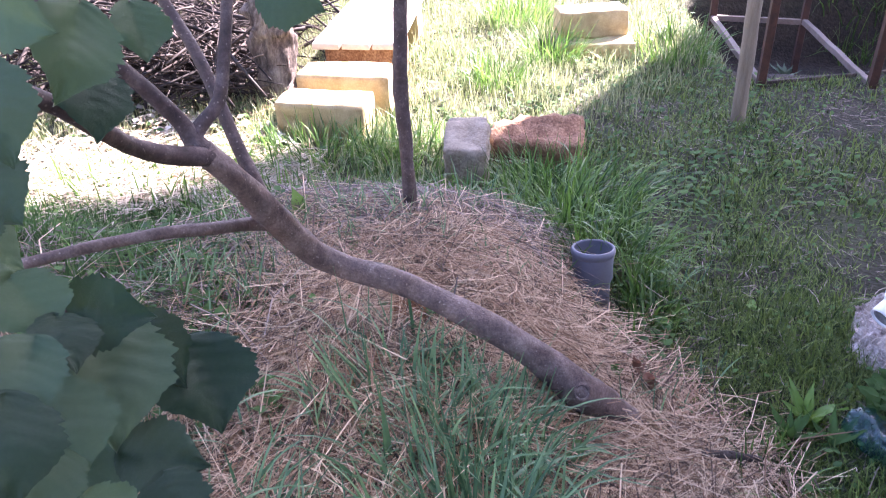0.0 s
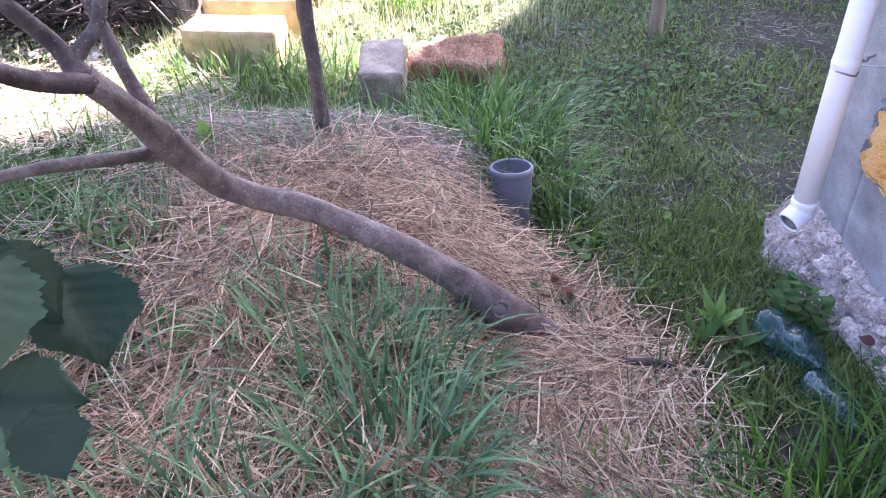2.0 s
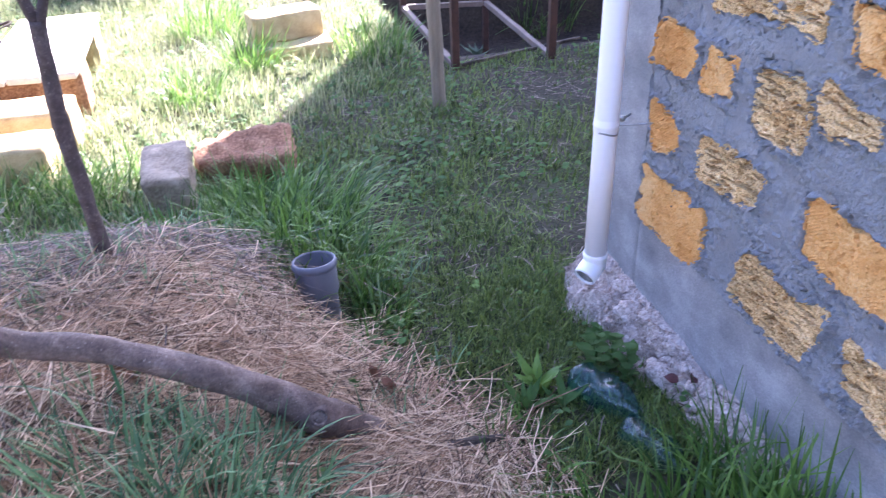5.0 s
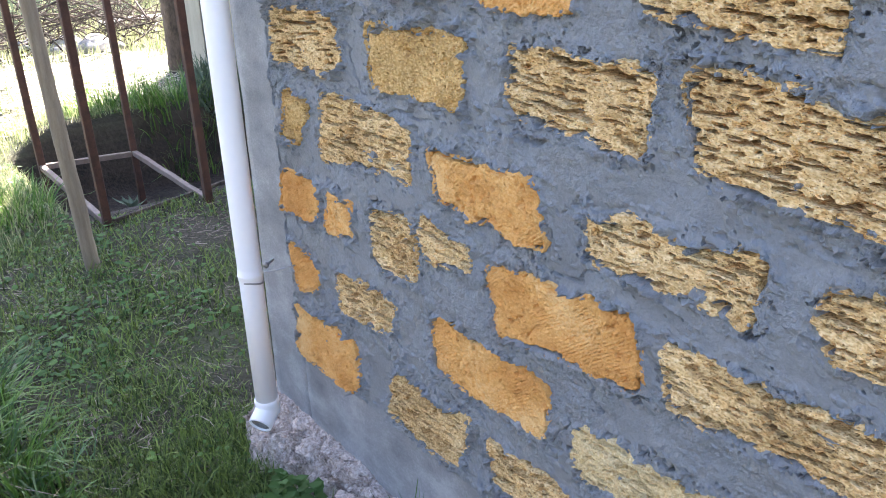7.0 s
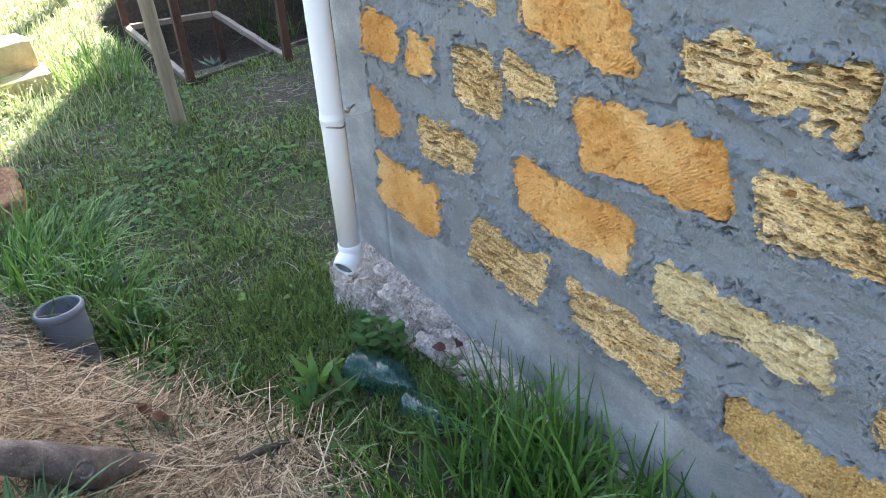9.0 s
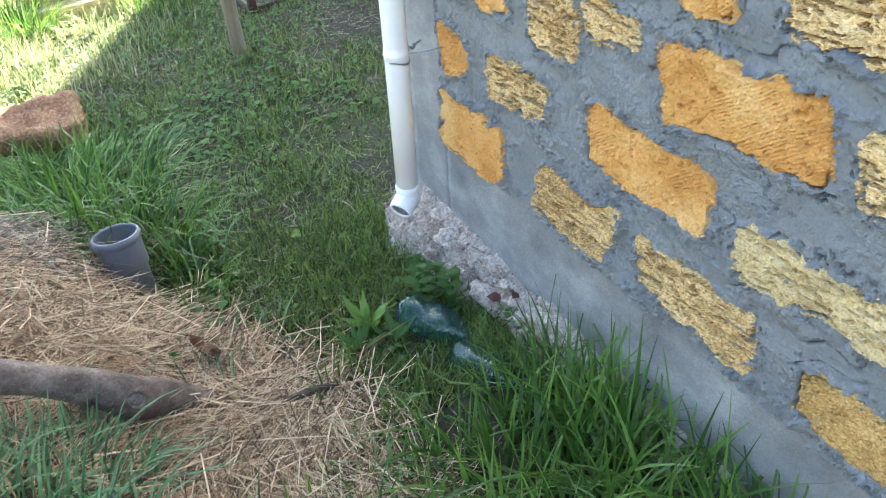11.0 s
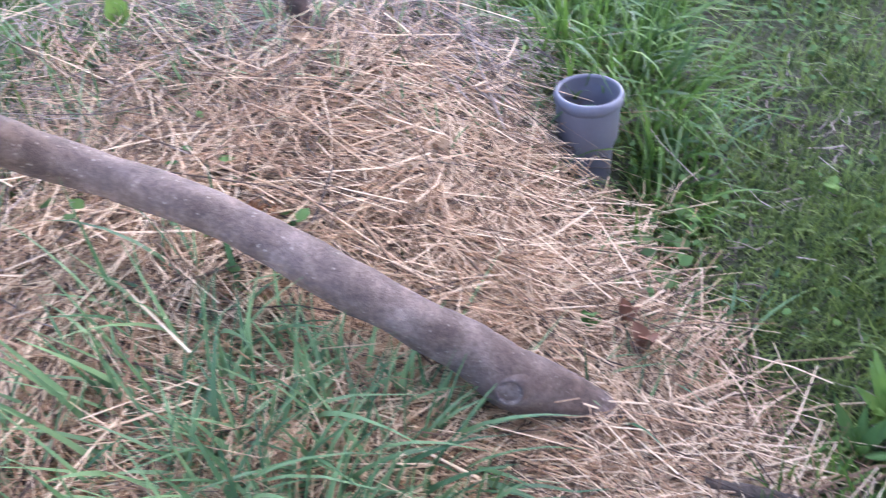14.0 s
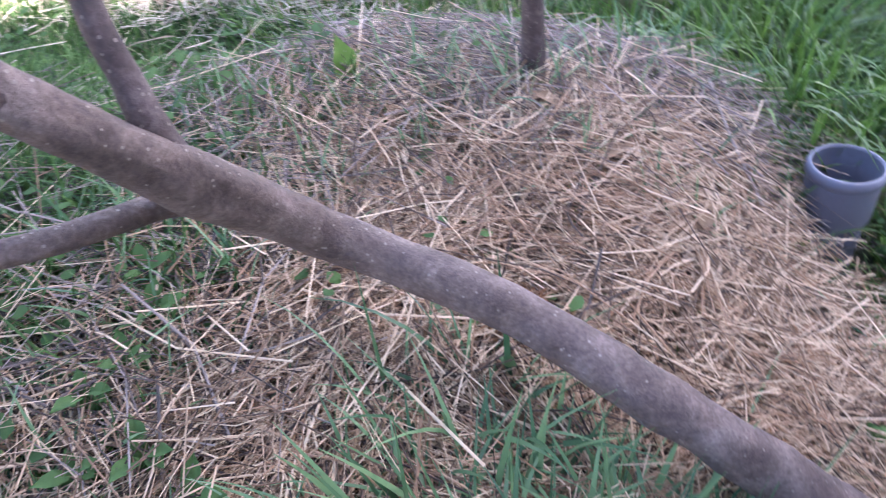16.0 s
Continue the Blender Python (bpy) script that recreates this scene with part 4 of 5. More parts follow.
bottle("crumpled blue-tinted plastic bottle lying in grass by nettles", (0.926, 1.585, 0.112), (1.003, 1.432, 0.118), 0.038, 1)
bottle("crumpled blue-tinted plastic bottle half hidden in grass", (0.966, 1.415, 0.100), (1.02, 1.255, 0.115), 0.036, 5)

# ---- small loose things ----
stick = put("stick", tube_mesh("stick", [(0.598, 1.472, 0.104, 0.007), (0.65, 1.468, 0.105, 0.0085), (0.716, 1.465, 0.100, 0.0065)], sides=8, step=0.01, lump=0.3), DARKBARK)
tagged(stick, "short dark stick lying in hay", "stick")
fruit = part("fallen_fruit", rock((0.026, 0.018, 0.018), 8, 0.9), ROT)
fruit.location = (-0.437, 1.68, 0.315)
tagged(fruit, "shrivelled brown fruit lying on hay", "fruit")
for k, (x, y) in enumerate(((0.21, 1.86), (-0.01, 2.0), (0.1, 1.95))):
    me = leaf_mesh("dry_leaf", 50 + k, 0.6, 8, 5)
    ob = put("dry_leaf", me, ROT)
    ob.matrix_basis = pose(x, y, float(height(x, y)) + 0.045, 10, 15, 70 * k) @ Matrix.Diagonal((0.05, 0.05, 0.05, 1))
    tagged(ob, "curled brown dead leaf lying on hay", "leaf", "dead leaves on the hay")
for k, (x, y, z) in enumerate(((1.11, 1.468, 0.146), (1.145, 1.466, 0.15), (1.075, 1.43, 0.128))):
    ob = put("dry_leaf", leaf_mesh("dry_leaf", 60 + k, 0.7, 10, 5), MAROON)
    ob.matrix_basis = pose(x, y, z, 20, -35, 50 + 80 * k) @ Matrix.Diagonal((0.032, 0.032, 0.045, 1))
    tagged(ob, "curled maroon dead leaf lying on the rubble footing", "leaf", "dead leaves on the footing")


def needle_clump(x, y, n, r):
    """A matted handful of dry needles."""
    q = np.random.default_rng(5)
    z = float(height(x, y)) + 0.02
    out = []
    for k in range(n):
        a, e, ln = q.random() * 6.28, 0.1 + 0.9 * q.random(), r * (0.6 + 0.7 * q.random())
        c = np.array([x + (q.random() - 0.5) * r * 0.7, y + (q.random() - 0.5) * r * 0.7, z])
        d = np.array([math.cos(a) * math.cos(e), math.sin(a) * math.cos(e), math.sin(e) * 0.8]) * ln
        out.append(tube([(*c, 0.0011), (*(c + d * 0.6 + np.array([0, 0, 0.006])), 0.001), (*(c + d), 0.0006)], sides=4, step=ln / 4))
    return tagged(put("needle_clump", joined("needle_clump", out), RUSTLEAF), "matted rust-brown clump of dry needles lying in hay", "plant litter")


needle_clump(-0.002, 1.635, 280, 0.042)

# ---- grass, hay and herbs ----


def blades(base, length, width, azim, lean, bend, segs=3):
    """Tapering blades: base (n, 3), the rest (n,)."""
    n = len(base)
    s = np.linspace(0, 1, segs + 1)[None, :]
    hx = (lean[:, None] * s + bend[:, None] * s**2) * length[:, None]
    hz = length[:, None] * s * np.sqrt(np.clip(1 - np.clip(lean[:, None] + bend[:, None] * s * 0.9, 0, 0.97) ** 2, 0.03, 1))
    cx = base[:, 0:1] + np.cos(azim)[:, None] * hx
    cy = base[:, 1:2] + np.sin(azim)[:, None] * hx
    cz = base[:, 2:3] + hz
    tw = azim + np.pi / 2 + (rng.random(n) - 0.5) * 1.6
    w = width[:, None] * 0.5 * np.clip(1.05 - s**1.7, 0.06, 1)
    ox, oy = np.cos(tw)[:, None] * w, np.sin(tw)[:, None] * w
    v = np.stack([np.stack([cx - ox, cy - oy, cz], -1), np.stack([cx + ox, cy + oy, cz + 0.15 * w], -1)], 2)
    f = (np.arange(n)[:, None] * 2 * (segs + 1) + 2 * np.arange(segs)[None])[..., None] + np.array([0, 1, 3, 2])
    return v.reshape(-1, 3), f.reshape(-1, 4)


def scatter(n, x0, x1, y0, y1, keep):
    x, y = x0 + (x1 - x0) * rng.random(n), y0 + (y1 - y0) * rng.random(n)
    ok = rng.random(n) < keep(x, y)
    ok &= ~((x > WX - 0.02) & (y < CE))
    ok &= ~((x > 1.22) & (x < 2.85) & (y > 3.98) & (y < 5.36))
    ok &= np.hypot(x - 0.424, y - 2.045) > 0.075
    x, y = x[ok], y[ok]
    return np.stack([x, y, height(x, y) - 0.004], -1)


def grass(name, base, l0, l1, w0, w1, mat, label, lean=0.35, bend=0.5, segs=3):
    n = len(base)
    r = rng.random
    patch = 0.75 + 0.9 * np.clip(fbm(base[:, 0] * 3, base[:, 1] * 3, 14, 3) + 0.3, 0, 1)
    v, f = blades(base, (l0 + (l1 - l0) * r(n) ** 1.5) * patch, w0 + (w1 - w0) * r(n), r(n) * 6.283, lean * r(n), bend * r(n), segs)
    return tagged(put(name, quads(name, v, f), mat), label, "grass", kind="stuff")


# Dark and pale blades meet along the shadow line, painting its contrast into colour.
grass("lawn_grass", scatter(120000, -0.1, 2.9, 1.1, 5.6, lambda x, y: (1 - hay_cover(x, y)) * bare(x, y) * soft((1.2 * x + 2.95 - y) / 0.1)), 0.02, 0.058, 0.003, 0.007, GRASS, "short lawn grass coloured darker for shade", 0.9, 0.6)
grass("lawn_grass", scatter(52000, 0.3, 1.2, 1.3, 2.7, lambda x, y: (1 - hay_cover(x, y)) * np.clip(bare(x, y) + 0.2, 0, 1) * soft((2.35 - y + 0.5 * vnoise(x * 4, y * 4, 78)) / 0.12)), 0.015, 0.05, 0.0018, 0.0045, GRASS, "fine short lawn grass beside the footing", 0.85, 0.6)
grass("lawn_grass", scatter(75000, -2.4, 3.0, 2.3, 6.2, lambda x, y: (1 - hay_cover(x, y)) * soft((y - 1.2 * x - 2.75) / 0.06) * (1 - 0.8 * soft((-0.5 - x) / 0.08) * soft((3.05 - y) / 0.08))), 0.03, 0.11, 0.0025, 0.006, SUNLIT_GRASS, "rough lawn grass coloured pale for sun")
grass("lawn_grass", scatter(38000, -4.0, 8.0, 6.0, 15.0, lambda x, y: np.clip(0.7 + 2.5 * fbm(x * 0.8, y * 0.8, 101, 3), 0.15, 1)), 0.06, 0.2, 0.006, 0.013, SUNLIT_GRASS, "far lawn grass coloured pale for sun", segs=2)
grass("lawn_grass", scatter(9000, -4.4, -1.6, -3.6, 6.0, lambda x, y: 1 - 0.9 * soft((x + 2.3) / 0.1) * soft((y - 2.3) / 0.1)), 0.05, 0.16, 0.006, 0.013, SUNLIT_GRASS, "rough lawn grass round the bed", segs=2)
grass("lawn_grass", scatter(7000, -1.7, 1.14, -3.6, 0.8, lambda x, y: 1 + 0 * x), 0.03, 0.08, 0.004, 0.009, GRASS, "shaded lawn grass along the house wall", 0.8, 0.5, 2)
grass("bed_grass", scatter(30000, -1.9, -0.25, 0.75, 2.6, lambda x, y: np.clip(1.4 * fbm(x * 3.3, y * 3.3, 44, 3) + 1.0 * soft((-0.42 - x) / 0.1) + 0.4 * soft((y - 2.1) / 0.08), 0, 1)), 0.02, 0.09, 0.003, 0.007, HERB, "low dark green grass at the edge of the hay", 0.7, 0.7, 4)
grass("bed_grass", scatter(15000, -0.6, 0.75, 0.55, 2.45, lambda x, y: np.clip(1.4 * fbm(x * 3.3, y * 3.3, 44, 3) + 0.12, 0, 1)), 0.03, 0.13, 0.003, 0.007, BLUEGRASS, "thin green grass growing through hay", 0.6, 0.7, 4)


def tuft(cx, cy, rx, ry, n, l0, l1, w0=0.0035, w1=0.009, lean=0.45, bend=0.95):
    a, r = rng.random(n) * 6.283, np.sqrt(rng.random(n))
    x, y = cx + rx * r * np.cos(a), cy + ry * r * np.sin(a)
    keep = ~((x > WX - 0.015) & (y < CE)) & (np.hypot(x - 0.424, y - 2.06) > 0.085)
    x, y, a = x[keep], y[keep], a[keep]
    n = len(x)
    base = np.stack([x, y, height(x, y) - 0.005], -1)
    out = np.arctan2(y - cy, x - cx) + (rng.random(n) - 0.5) * 2.4
    return blades(base, l0 + (l1 - l0) * rng.random(n), w0 + (w1 - w0) * rng.random(n), out, lean * rng.random(n), bend * rng.random(n), 6)


def tufts(label, *rows, mat=TALLGRASS):
    tagged(put("tall_grass", joined("tall_grass", [tuft(*r) for r in rows]), mat), label, "grass", kind="stuff")


tufts("tall green grass tuft beside the drain pipe", (0.36, 2.48, 0.24, 0.24, 380, 0.07, 0.25, 0.004, 0.011, 0.55, 1.1), (0.50, 2.28, 0.15, 0.24, 270, 0.05, 0.22, 0.004, 0.010, 0.55, 1.1), (0.25, 2.74, 0.12, 0.08, 120, 0.08, 0.18), (0.40, 2.68, 0.24, 0.16, 300, 0.10, 0.27, 0.004, 0.010, 0.5, 1.1), (0.56, 2.02, 0.09, 0.16, 180, 0.05, 0.15))
tufts("tall blue-green grass growing through hay beside the leaning trunk", (0.15, 1.15, 0.17, 0.15, 230, 0.08, 0.22, 0.004, 0.010, 0.5, 1.1), (0.03, 1.33, 0.2, 0.13, 170, 0.07, 0.2, 0.004, 0.010), (0.18, 1.38, 0.16, 0.1, 180, 0.06, 0.18, 0.004, 0.010), (-0.24, 1.0, 0.22, 0.12, 130, 0.06, 0.2), (0.02, 0.90, 0.28, 0.14, 220, 0.07, 0.2), (-0.02, 1.5, 0.12, 0.07, 60, 0.08, 0.2), (0.24, 1.38, 0.09, 0.08, 80, 0.08, 0.2, 0.005, 0.011, 0.7, 1.2), (-0.45, 1.25, 0.15, 0.2, 70, 0.05, 0.14), (-0.16, 1.2, 0.16, 0.12, 60, 0.05, 0.14), mat=BLUEGRASS)
tufts("dense green grass clump growing through hay", (0.19, 1.10, 0.10, 0.13, 240, 0.09, 0.21, 0.004, 0.011, 0.45, 1.0), (0.12, 1.30, 0.08, 0.1, 130, 0.07, 0.18, 0.004, 0.010, 0.5, 1.1), mat=BLUEGRASS)
tufts("tall lush grass along the plinth", (0.90, 1.06, 0.22, 0.17, 380, 0.07, 0.23, 0.004, 0.011, 0.5, 1.2), (1.06, 0.88, 0.1, 0.26, 340, 0.10, 0.28, 0.004, 0.011, 0.5, 1.2), (0.80, 0.80, 0.25, 0.22, 360, 0.08, 0.23, 0.004, 0.011, 0.5, 1.2), (0.74, 1.38, 0.08, 0.16, 120, 0.05, 0.12, 0.003, 0.009), (1.08, 1.2, 0.04, 0.1, 26, 0.1, 0.26), (0.62, 1.1, 0.15, 0.15, 140, 0.05, 0.13), (1.07, 0.62, 0.09, 0.2, 300, 0.12, 0.3, 0.004, 0.011, 0.5, 1.2))
tufts("tall sunlit grass round the stone blocks", (-0.55, 3.02, 0.35, 0.16, 420, 0.06, 0.2), (-0.45, 2.60, 0.45, 0.16, 520, 0.05, 0.16, 0.003, 0.008), (0.07, 2.58, 0.15, 0.06, 200, 0.07, 0.20, 0.003, 0.009), (0.3, 2.86, 0.2, 0.09, 240, 0.06, 0.17, 0.003, 0.009), (-0.1, 2.5, 0.2, 0.1, 200, 0.05, 0.14, 0.003, 0.008), (-0.2, 3.0, 0.2, 0.2, 260, 0.08, 0.22), (0.38, 4.25, 0.14, 0.14, 240, 0.1, 0.25), (0.1, 3.9, 0.15, 0.15, 240, 0.08, 0.2), (0.2, 4.9, 0.2, 0.2, 260, 0.1, 0.3), (1.0, 4.35, 0.2, 0.3, 300, 0.08, 0.22), (2.3, 5.4, 0.3, 0.25, 500, 0.1, 0.3), (1.9, 5.6, 0.3, 0.2, 350, 0.1, 0.3), (-1.1, 2.75, 0.4, 0.2, 300, 0.06, 0.18))


def straws(n, x0, x1, y0, y1, keep, l0, l1, lift, w0=0.0007, w1=0.0014):
    base = scatter(n, x0, x1, y0, y1, keep)
    n = len(base)
    r = rng.random
    flow = 2.2 * fbm(base[:, 0] * 2.0, base[:, 1] * 2.0, 52, 2) * 3.1
    a = flow + np.where(r(n) < 0.5, (r(n) - 0.5) * 1.6, (r(n) - 0.5) * 6.28)
    ln, w = l0 + (l1 - l0) * r(n) ** 1.6, w0 + w1 * r(n) ** 2
    pitch = (r(n) - 0.45) * 0.42
    d = np.stack([np.cos(a), np.sin(a)], -1)
    sway = (r(n) - 0.5) * 0.22
    rows = []
    z0 = lift * r(n) ** 1.3
    for s in (-0.5, 0.0, 0.5):
        px = base[:, 0] + d[:, 0] * ln * s - d[:, 1] * ln * sway * (0.25 - s * s) * 4
        py = base[:, 1] + d[:, 1] * ln * s + d[:, 0] * ln * sway * (0.25 - s * s) * 4
        pz = np.maximum(height(px, py) + 0.002, 0) * 0.6 + 0.4 * height(base[:, 0], base[:, 1]) + z0 + pitch * ln * s
        for q, up in ((-1, 0), (0, 0.7), (1, 0)):
            rows.append(np.stack([px - d[:, 1] * w * q, py + d[:, 0] * w * q, pz + w * up], -1))
    v = np.stack(rows, 1)
    f = np.concatenate([np.arange(n)[:, None] * 9 + np.array(q)[None] for q in ((0, 1, 4, 3), (1, 2, 5, 4), (3, 4, 7, 6), (4, 5, 8, 7))])
    return v.reshape(-1, 3), f


# Share of darker grey hay: rises towards the left and far edge.
grey_share = lambda x, y: np.maximum(soft((-0.30 - x + 0.4 * fbm(x * 4, y * 4, 81, 2)) / 0.1) * soft((y - 1.5 + 0.3 * vnoise(x * 4, y * 4, 83)) / 0.1), 0.85 * soft((y - 2.06 + 0.2 * vnoise(x * 5, y * 5, 82)) / 0.05))
tan_hay, grey_hay = (lambda x, y: hay_cover(x, y) * (1 - grey_share(x, y))), (lambda x, y: hay_cover(x, y) * grey_share(x, y))
tagged(put("hay_mulch", joined("hay_mulch", [straws(60000, -1.3, 0.85, 0.5, 2.6, tan_hay, 0.05, 0.34, 0.05, 0.0004, 0.0008), straws(26000, -1.3, 0.85, 0.5, 2.6, tan_hay, 0.05, 0.30, 0.055, 0.0006, 0.0011), straws(30000, 0.2, 0.8, 0.85, 1.75, tan_hay, 0.04, 0.24, 0.045, 0.0005, 0.0010)]), HAY), "thick mulch of dry tan hay over the bed", "hay", kind="stuff")
tagged(put("hay_mulch", joined("hay_mulch", [straws(60000, -1.3, 0.85, 0.5, 2.6, grey_hay, 0.05, 0.34, 0.05, 0.0004, 0.0008), straws(26000, -1.3, 0.85, 0.5, 2.6, grey_hay, 0.05, 0.28, 0.055, 0.0008, 0.0014)]), GREYHAY), "darker greyish hay at the bed's left and far edge", "hay", kind="stuff")
# Pale straws paint the glare of sunlit ground; the mask follows the sunny area.
tagged(put("bleached_litter", joined("bleached_litter", [straws(16000, -2.6, -0.45, 2.15, 3.2, lambda x, y: np.clip(0.75 + 1.5 * fbm(x * 2, y * 2, 72, 3), 0, 1) * soft((x + 2.2 + 0.5 * vnoise(x * 2, y * 2, 74)) / 0.12) * soft((y - 2.58) / 0.05) * soft((3.05 - y + 0.4 * vnoise(x * 3, y * 3, 75)) / 0.08) * soft((-0.55 - x) / 0.06), 0.03, 0.16, 0.05, 0.001, 0.002)]), STRAW), "dry litter coloured pale for full sun", "litter", kind="stuff")
tagged(put("bleached_litter", joined("bleached_litter", [straws(5000, 0.2, 3.0, 5.6, 9.0, lambda x, y: np.clip(0.6 - 2.0 * fbm(x * 0.8, y * 0.8, 101, 3), 0, 1), 0.05, 0.25, 0.04, 0.002, 0.004)]), STRAW), "dry stalks coloured pale for sunlit bare ground", "litter", kind="stuff")
tagged(put("hay_litter", joined("hay_litter", [straws(10000, 0.3, 2.3, 1.2, 4.1, lambda x, y: np.clip(0.2 + 1.5 * fbm(x * 3, y * 3, 73, 3) + 0.6 * (1 - bare(x, y)), 0, 1), 0.015, 0.07, 0.02, 0.0005, 0.0010)]), GREYHAY), "loose grey dry stalks lying in the shaded lawn", "hay", kind="stuff")
tagged(put("hay_litter", joined("hay_litter", [straws(5000, -2.6, -0.35, 2.6, 4.2, lambda x, y: np.clip(0.6 + 2 * fbm(x * 2, y * 2, 71, 3), 0, 1), 0.03, 0.16, 0.05)]), HAY), "loose dry stalks lying in the sunlit grass", "hay", kind="stuff")


def leaflets(base, size, mat, name, label, lift=0.02):
    """Small broad leaves close above the ground."""
    n = len(base)
    r = rng.random
    a, t, s = r(n) * 6.283, (r(n) - 0.2) * 0.9, size * (0.5 + r(n))
    d = np.stack([np.cos(a) * np.cos(t), np.sin(a) * np.cos(t), np.sin(t)], -1)
    w = np.stack([-np.sin(a), np.cos(a), 0.4 * (r(n) - 0.5)], -1)
    c = base + np.stack([0 * a, 0 * a, lift * r(n)], -1)
    rows = []
    for k, (u, h) in enumerate(((0, 0.05), (0.35, 0.36), (0.7, 0.32), (1.0, 0.03))):
        for q in (-1, 1):
            p = c + d * (u * s)[:, None] + w * (q * h * s)[:, None]
            p[:, 2] -= 0.25 * s * u * u
            rows.append(p)
    f = np.concatenate([np.arange(n)[:, None] * 8 + np.array(q)[None] for q in ((0, 1, 3, 2), (2, 3, 5, 4), (4, 5, 7, 6))])
    return tagged(put(name, quads(name, np.stack(rows, 1).reshape(-1, 3), f), mat), label, "weeds", kind="stuff")


leaflets(scatter(9000, 0.2, 2.3, 1.4, 4.1, lambda x, y: (1 - hay_cover(x, y)) * np.clip(0.4 + 2.2 * fbm(x * 3.5, y * 3.5, 61, 3), 0, 1)), 0.0145, HERB, "lawn_weeds", "low broad-leaved weeds in shaded lawn", 0.04)
leaflets(scatter(16000, -2.2, 2.6, 2.6, 6.0, lambda x, y: np.clip(0.3 + 2.2 * fbm(x * 2, y * 2, 62, 3), 0, 1)), 0.024, HERB, "lawn_weeds", "broad-leaved weeds in sunlit lawn", 0.05)
leaflets(scatter(4200, -1.6, 0.6, 1.0, 2.5, lambda x, y: np.clip(2.5 * fbm(x * 4, y * 4, 63, 2) + 0.5 * soft((-0.3 - x) / 0.1) - 0.1, 0, 1)), 0.021, HERB, "bed_weeds", "small green seedlings growing through hay", 0.06)


leaflets(scatter(1500, -2.0, -0.7, 3.05, 3.75, lambda x, y: np.clip(0.6 + 2 * fbm(x * 3, y * 3, 64, 3), 0, 1)), 0.032, STRAW, "leaf_litter", "bleached dead leaves lying before the brushwood", 0.05)


def herb(name, label, at, n, l0, l1, wide, rise, mat, seed, stems=0.0, teeth=False):
    """A leafy weed: leaves round one root, each a mesh of its own."""
    r = random.Random(seed)
    x, y = at
    ob = thing(name, label, "plant", (x, y, float(height(x, y))))
    mesh = leaf_mesh("leaf", seed, wide, 9, 5)
    for k in range(n):
        a = k * 137.5 + r.uniform(-25, 25)
        ln = r.uniform(l0, l1)
        z = stems * (k + 0.5) / n
        o = put("leaf", mesh, mat, ob)
        o.matrix_basis = Matrix.Translation((0.3 * l0 * math.cos(k * 1.9) if stems else 0, 0.3 * l0 * math.sin(k * 1.9) if stems else 0, z + 0.004)) @ pose(0, 0, 0, 0, 0, a) @ pose(0, 0, 0, r.uniform(rise * 0.4, rise)) @ Matrix.Diagonal((ln, ln, ln, 1))
    if stems:
        put("stem", tube_mesh("stem", [(0, 0, -0.01, 0.003), (0.004, 0.003, stems * 0.5, 0.0025), (0, 0, stems, 0.0015)], sides=6), mat, ob)
    return ob


herb("sow_thistle", "bright green leafy rosette weed growing in grass", (0.85, 1.62), 10, 0.05, 0.11, 0.20, 85, YOUNGLITLEAF, 1)
herb("sow_thistle", "narrow green rosette leaves beside plastic bottles", (0.80, 1.56), 12, 0.05, 0.10, 0.18, 80, HERB, 3)
herb("sow_thistle", "narrow green rosette leaves in shaded grass", (0.88, 1.54), 9, 0.05, 0.10, 0.2, 60, HERB, 4)
herb("sow_thistle", "bright young rosette leaves in grass", (0.855, 1.60), 5, 0.06, 0.10, 0.24, 85, YOUNGLITLEAF, 2)
for k, (x, y) in enumerate(((1.0, 1.66), (1.035, 1.63), (0.985, 1.61), (1.03, 1.70), (1.05, 1.58))):
    herb("nettle", "dark green nettle clump growing from the footing", (x, y), 18, 0.022, 0.040, 0.72, 35, HERB, 10 + k, 0.09 + 0.02 * (k % 3))
for k, (x, y) in enumerate(((0.490, 1.70), (0.44, 1.67), (0.52, 1.66))):
    herb("red_seedling", "seedling with red-brown and green leaves in hay", (x, y), 5, 0.028, 0.046, 0.62, 60, REDLEAF if k != 1 else HERB, 20 + k, 0.06)
herb("dock_seedling", "upright bright green seedling in hay", (-0.336, 2.02), 4, 0.05, 0.09, 0.45, 75, YOUNGLITLEAF, 30)
for k, (x, y) in enumerate(((0.52, 1.88), (0.575, 1.885), (0.47, 1.93), (0.55, 1.80), (0.60, 1.95), (0.50, 1.75))):
    herb("bindweed", "low green seedling at the hay's edge", (x, y), 5, 0.025, 0.045, 0.7, 30, HERB, 40 + k, 0.03)
for k, (x, y) in enumerate(((-0.40, 1.46), (-0.40, 1.53), (-0.32, 1.36), (-0.385, 1.33), (-0.25, 1.33), (-0.36, 1.6), (-0.30, 1.27), (-0.21, 1.29), (-0.42, 1.41), (-0.44, 1.58), (-0.52, 1.62))):
    herb("bindweed", "small dark green weed growing through hay", (x, y), 11, 0.022, 0.044, 0.5, 40, HERB, 50 + k, 0.045)
herb("plantain", "broad flat plantain leaves in hay", (0.555, 1.16), 5, 0.07, 0.11, 0.5, 25, HERB, 60)
herb("plantain", "broad flat plantain leaf in hay", (0.62, 1.2), 3, 0.05, 0.08, 0.45, 25, HERB, 61)
herb("clover", "bright small clover leaves in lawn", (0.853, 2.076), 7, 0.02, 0.03, 0.8, 40, YOUNGLITLEAF, 62, 0.02)
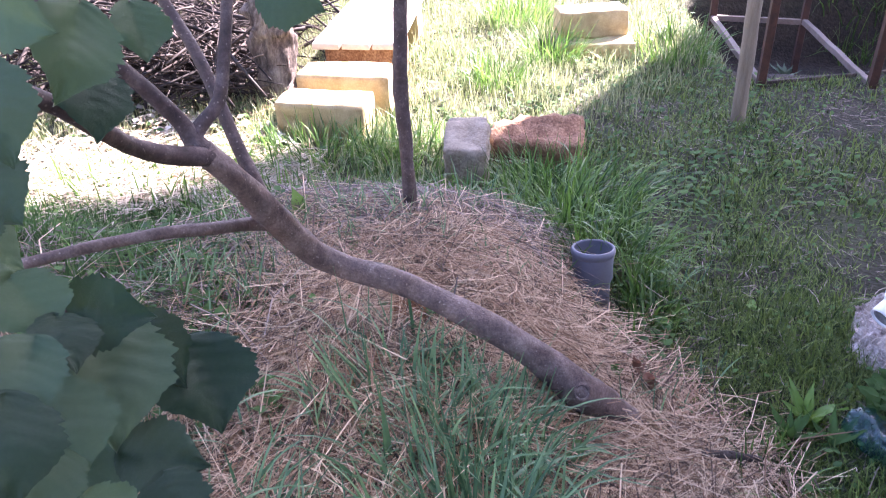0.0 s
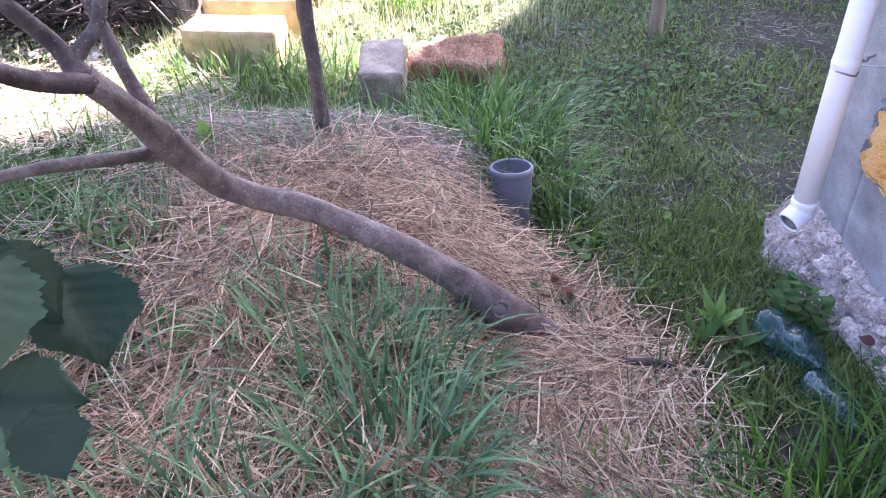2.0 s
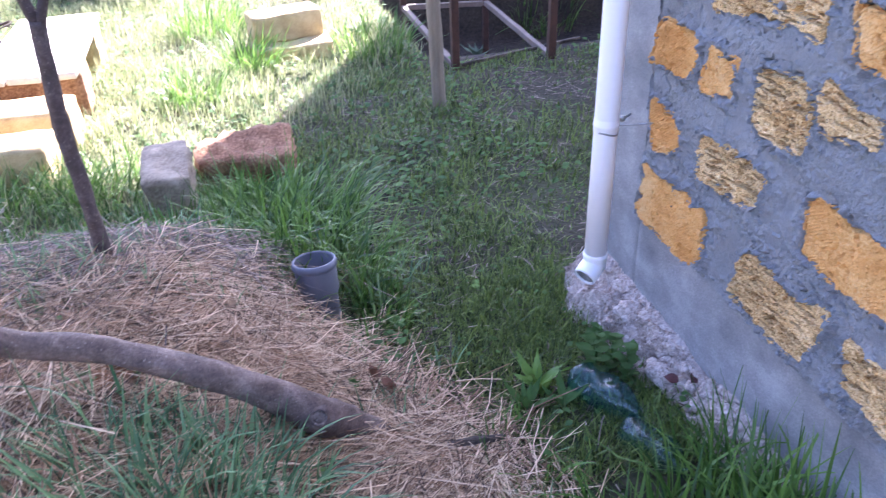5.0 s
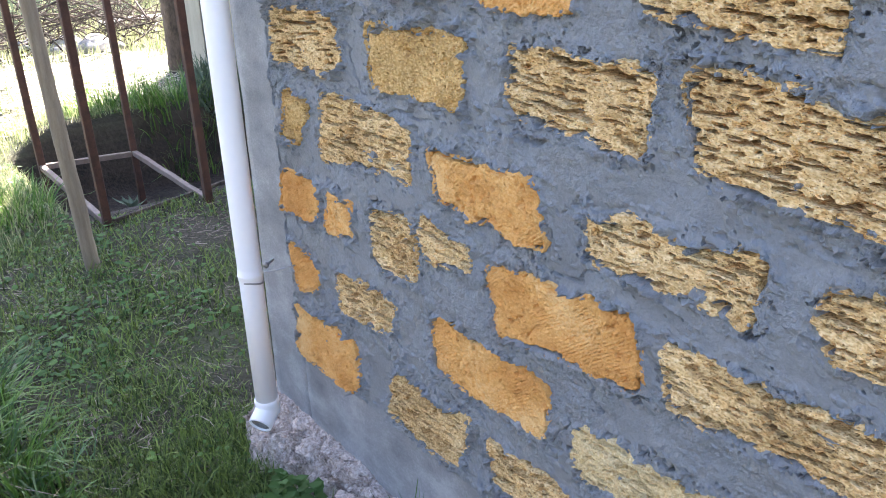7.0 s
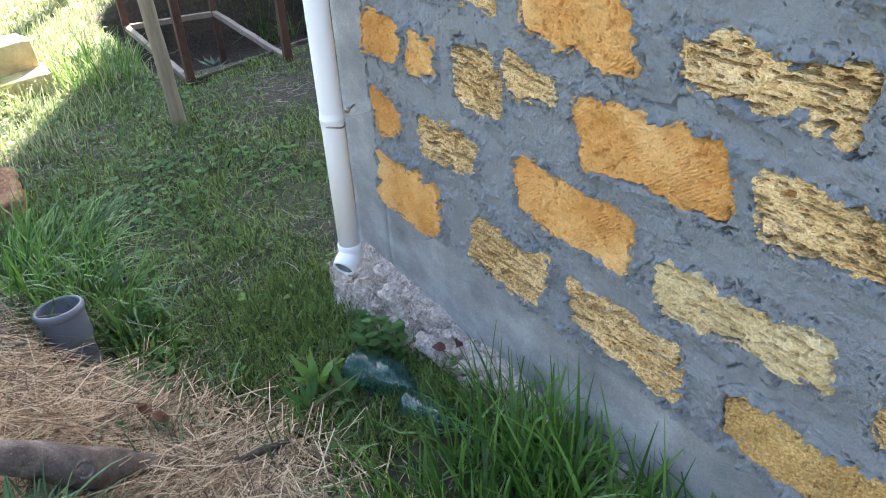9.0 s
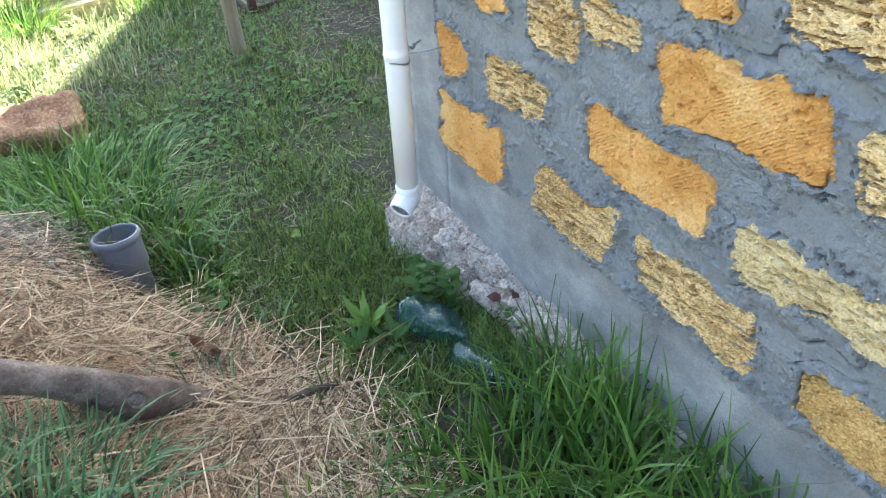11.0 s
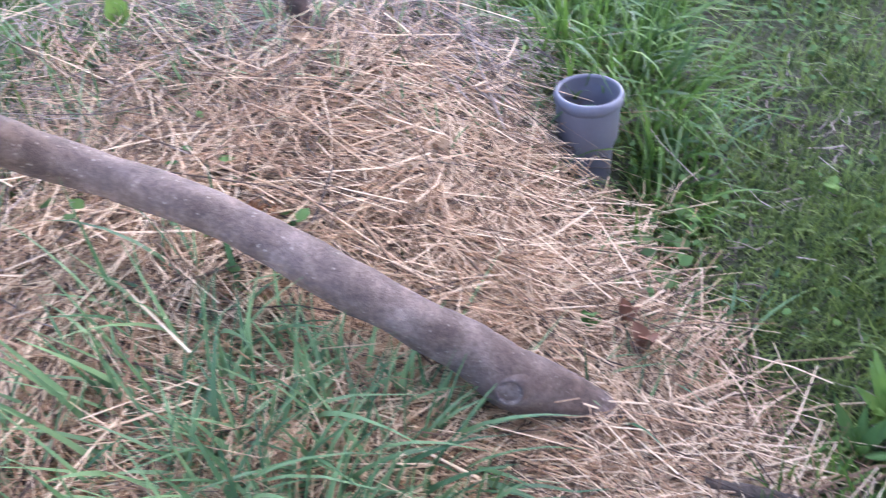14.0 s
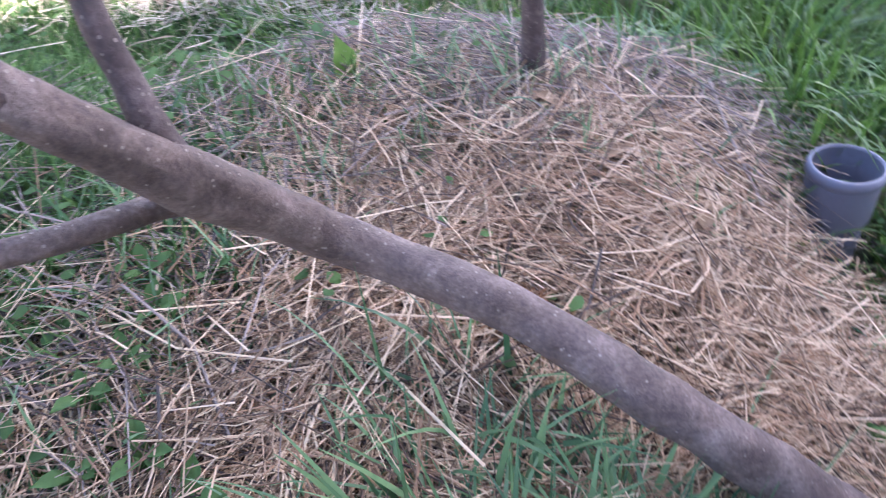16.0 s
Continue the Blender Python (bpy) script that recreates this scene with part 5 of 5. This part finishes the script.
herb("pit_weed", "pale green weed growing in the pit", (1.62, 4.5), 10, 0.08, 0.14, 0.25, 55, SHRUB, 63)


def shrub(cx, cy, r, h, n, label):
    a = rng.random((n, 3)) * 2 - 1
    a = a[(a**2).sum(1) < 1]
    base = np.stack([cx + a[:, 0] * r, cy + a[:, 1] * r, np.abs(a[:, 2]) * h], -1)
    k = len(base)
    v, f = blades(base, 0.08 + 0.14 * rng.random(k), 0.008 + 0.012 * rng.random(k), rng.random(k) * 6.283, 0.6 * rng.random(k), 0.5 * rng.random(k), 3)
    ob = tagged(put("shrub", quads("shrub", v, f), SHRUB), label, "shrub")
    return ob


# Unseen foliage, set along the sun's direction to shade the bed and grass.
n = 9500
ball = rng.random((n, 3)) * 2 - 1
ball = ball[((ball**2).sum(1) < 1) & (fbm(ball[:, 0] * 2 + 3 * ball[:, 2], ball[:, 1] * 2, 91, 2) > -0.12)]
shade_lobe = ball[::4] * np.array([0.42, 0.26, 0.3]) + np.array([3.30, 8.02, 5.5])
shade_crown_base = np.vstack([ball * np.array([1.0, 0.66, 0.7]) + np.array([2.84, 7.14, 5.5]), shade_lobe])
k = len(shade_crown_base)
v, f = blades(shade_crown_base, 0.07 + 0.06 * rng.random(k), 0.04 + 0.03 * rng.random(k), rng.random(k) * 6.283, 0.7 + 0 * shade_crown_base[:, 0], 0.5 * rng.random(k), 3)
leaves = quads("crown", v, f)
leaves.transform(Matrix.Translation((-2.97, -7.1, 0)))
put("crown", leaves, HERB, trunk2, "unseen foliage added to cast shade")
shrub(-0.25, 6.4, 0.6, 0.7, 6000, "grey-green feathery shrub in sunlit lawn")
shrub(3.2, 11.8, 1.2, 1.2, 5000, "green shrub beyond the lawn")
shrub(5.0, 12.5, 1.2, 1.2, 5000, "green shrub beyond the lawn")
shrub(2.6, 5.5, 0.25, 0.35, 1600, "green weeds at the foot of the shed")

# ---- the wall's stones ----
for k, s in enumerate(STONES):
    cy, cz, hy, hz, kind, slope, shear, taper = s
    mat = {"o": ORANGE, "f": TAN, "l": PALE, "p": CREAM}[kind]
    deep = {"o": 0.005, "f": 0.005, "l": 0.006, "p": 0.006}[kind]
    wy, wz = hy + abs(shear) * hz + 0.022, hz * (1 + abs(taper)) + abs(slope) * hy + 0.016

    def face(y, z, k=k, deep=deep, kind=kind, slope=slope):
        zz = z - (slope * 0.6 + 0.05 * math.sin(k * 1.3)) * y + 0.005 * fbm(y * 11, z * 20, 33 + k, 3)
        x = WX - 0.008 - deep * fbm(y * 38, z * 48, 70 + k, 3) - 0.002 * math.sin(k * 3)
        bits = rng.random(y.shape)
        x = x - 0.0016 * (bits - 0.5) + 0.003 * (bits < 0.03) - 0.002 * (bits > 0.97)
        if kind in "lp":
            strength = 1.0 if kind == "l" else 0.4
            for gap, run, thick, cut, q in ((0.0125, 52, 0.0017, 0.07, 0), (0.0088, 75, 0.0013, 0.12, 5), (0.031, 20, 0.0032, 0.17, 9)):
                row = np.floor(zz / gap + q * 0.37)
                shift = 0.3 * vnoise(row * 3.1, 0 * row, 50 + k)
                off = np.abs(zz / gap + q * 0.37 - row - 0.5 + shift + 0.25 * vnoise(y * 40, row, 55 + k)) * gap
                on = vnoise(y * run + row * 5.7, row * 3.7 + 0.5, 90 + k + q)
                wide = thick * np.clip((on - cut) * 10, 0, 1)
                x = x + strength * 0.030 * np.clip((wide - off) / 0.0009 + 0.5, 0, 1) * (on > cut)
            x = x + strength * 0.016 * np.clip((fbm(y * 42, zz * 75, 120 + k, 2) - 0.34) * 9, 0, 1)
        else:
            x = x + 0.007 * np.clip((fbm(y * 75, zz * 85, 90 + k, 2) - 0.38) * 7, 0, 1)
            x = x + 0.0022 * np.sin((y * 0.8 + z * 1.1) * 900 + 5 * fbm(y * 20, z * 20, 88 + k, 2)) * np.clip(0.3 + 3 * vnoise(y * 16, z * 16, 85 + k), 0, 1) * 0.5
            x = x + 0.004 * np.clip(1 - np.abs(fbm(y * 11, z * 11, 95 + k, 3)) / 0.03, 0, 1) * np.clip(4 * vnoise(y * 9, z * 9, 97 + k), 0, 1)
        rim = edge_distance(y, z, STONES[k], k)
        crack = np.exp(-(((rim + 0.003) / 0.0025) ** 2)) * np.clip(-0.05 + 3 * fbm(y * 16, z * 16, 60 + k, 2), 0, 1)
        return x + 0.022 * crack + 0.025 * np.clip((rim - 0.004) / 0.005, 0, 1)

    relief("stone", cy - wy, cy + wy, cz - wz, cz + wz, (0.0026, 0.0016) if kind == "l" else 0.0023, face, mat, house, 0.06, crisp=True)
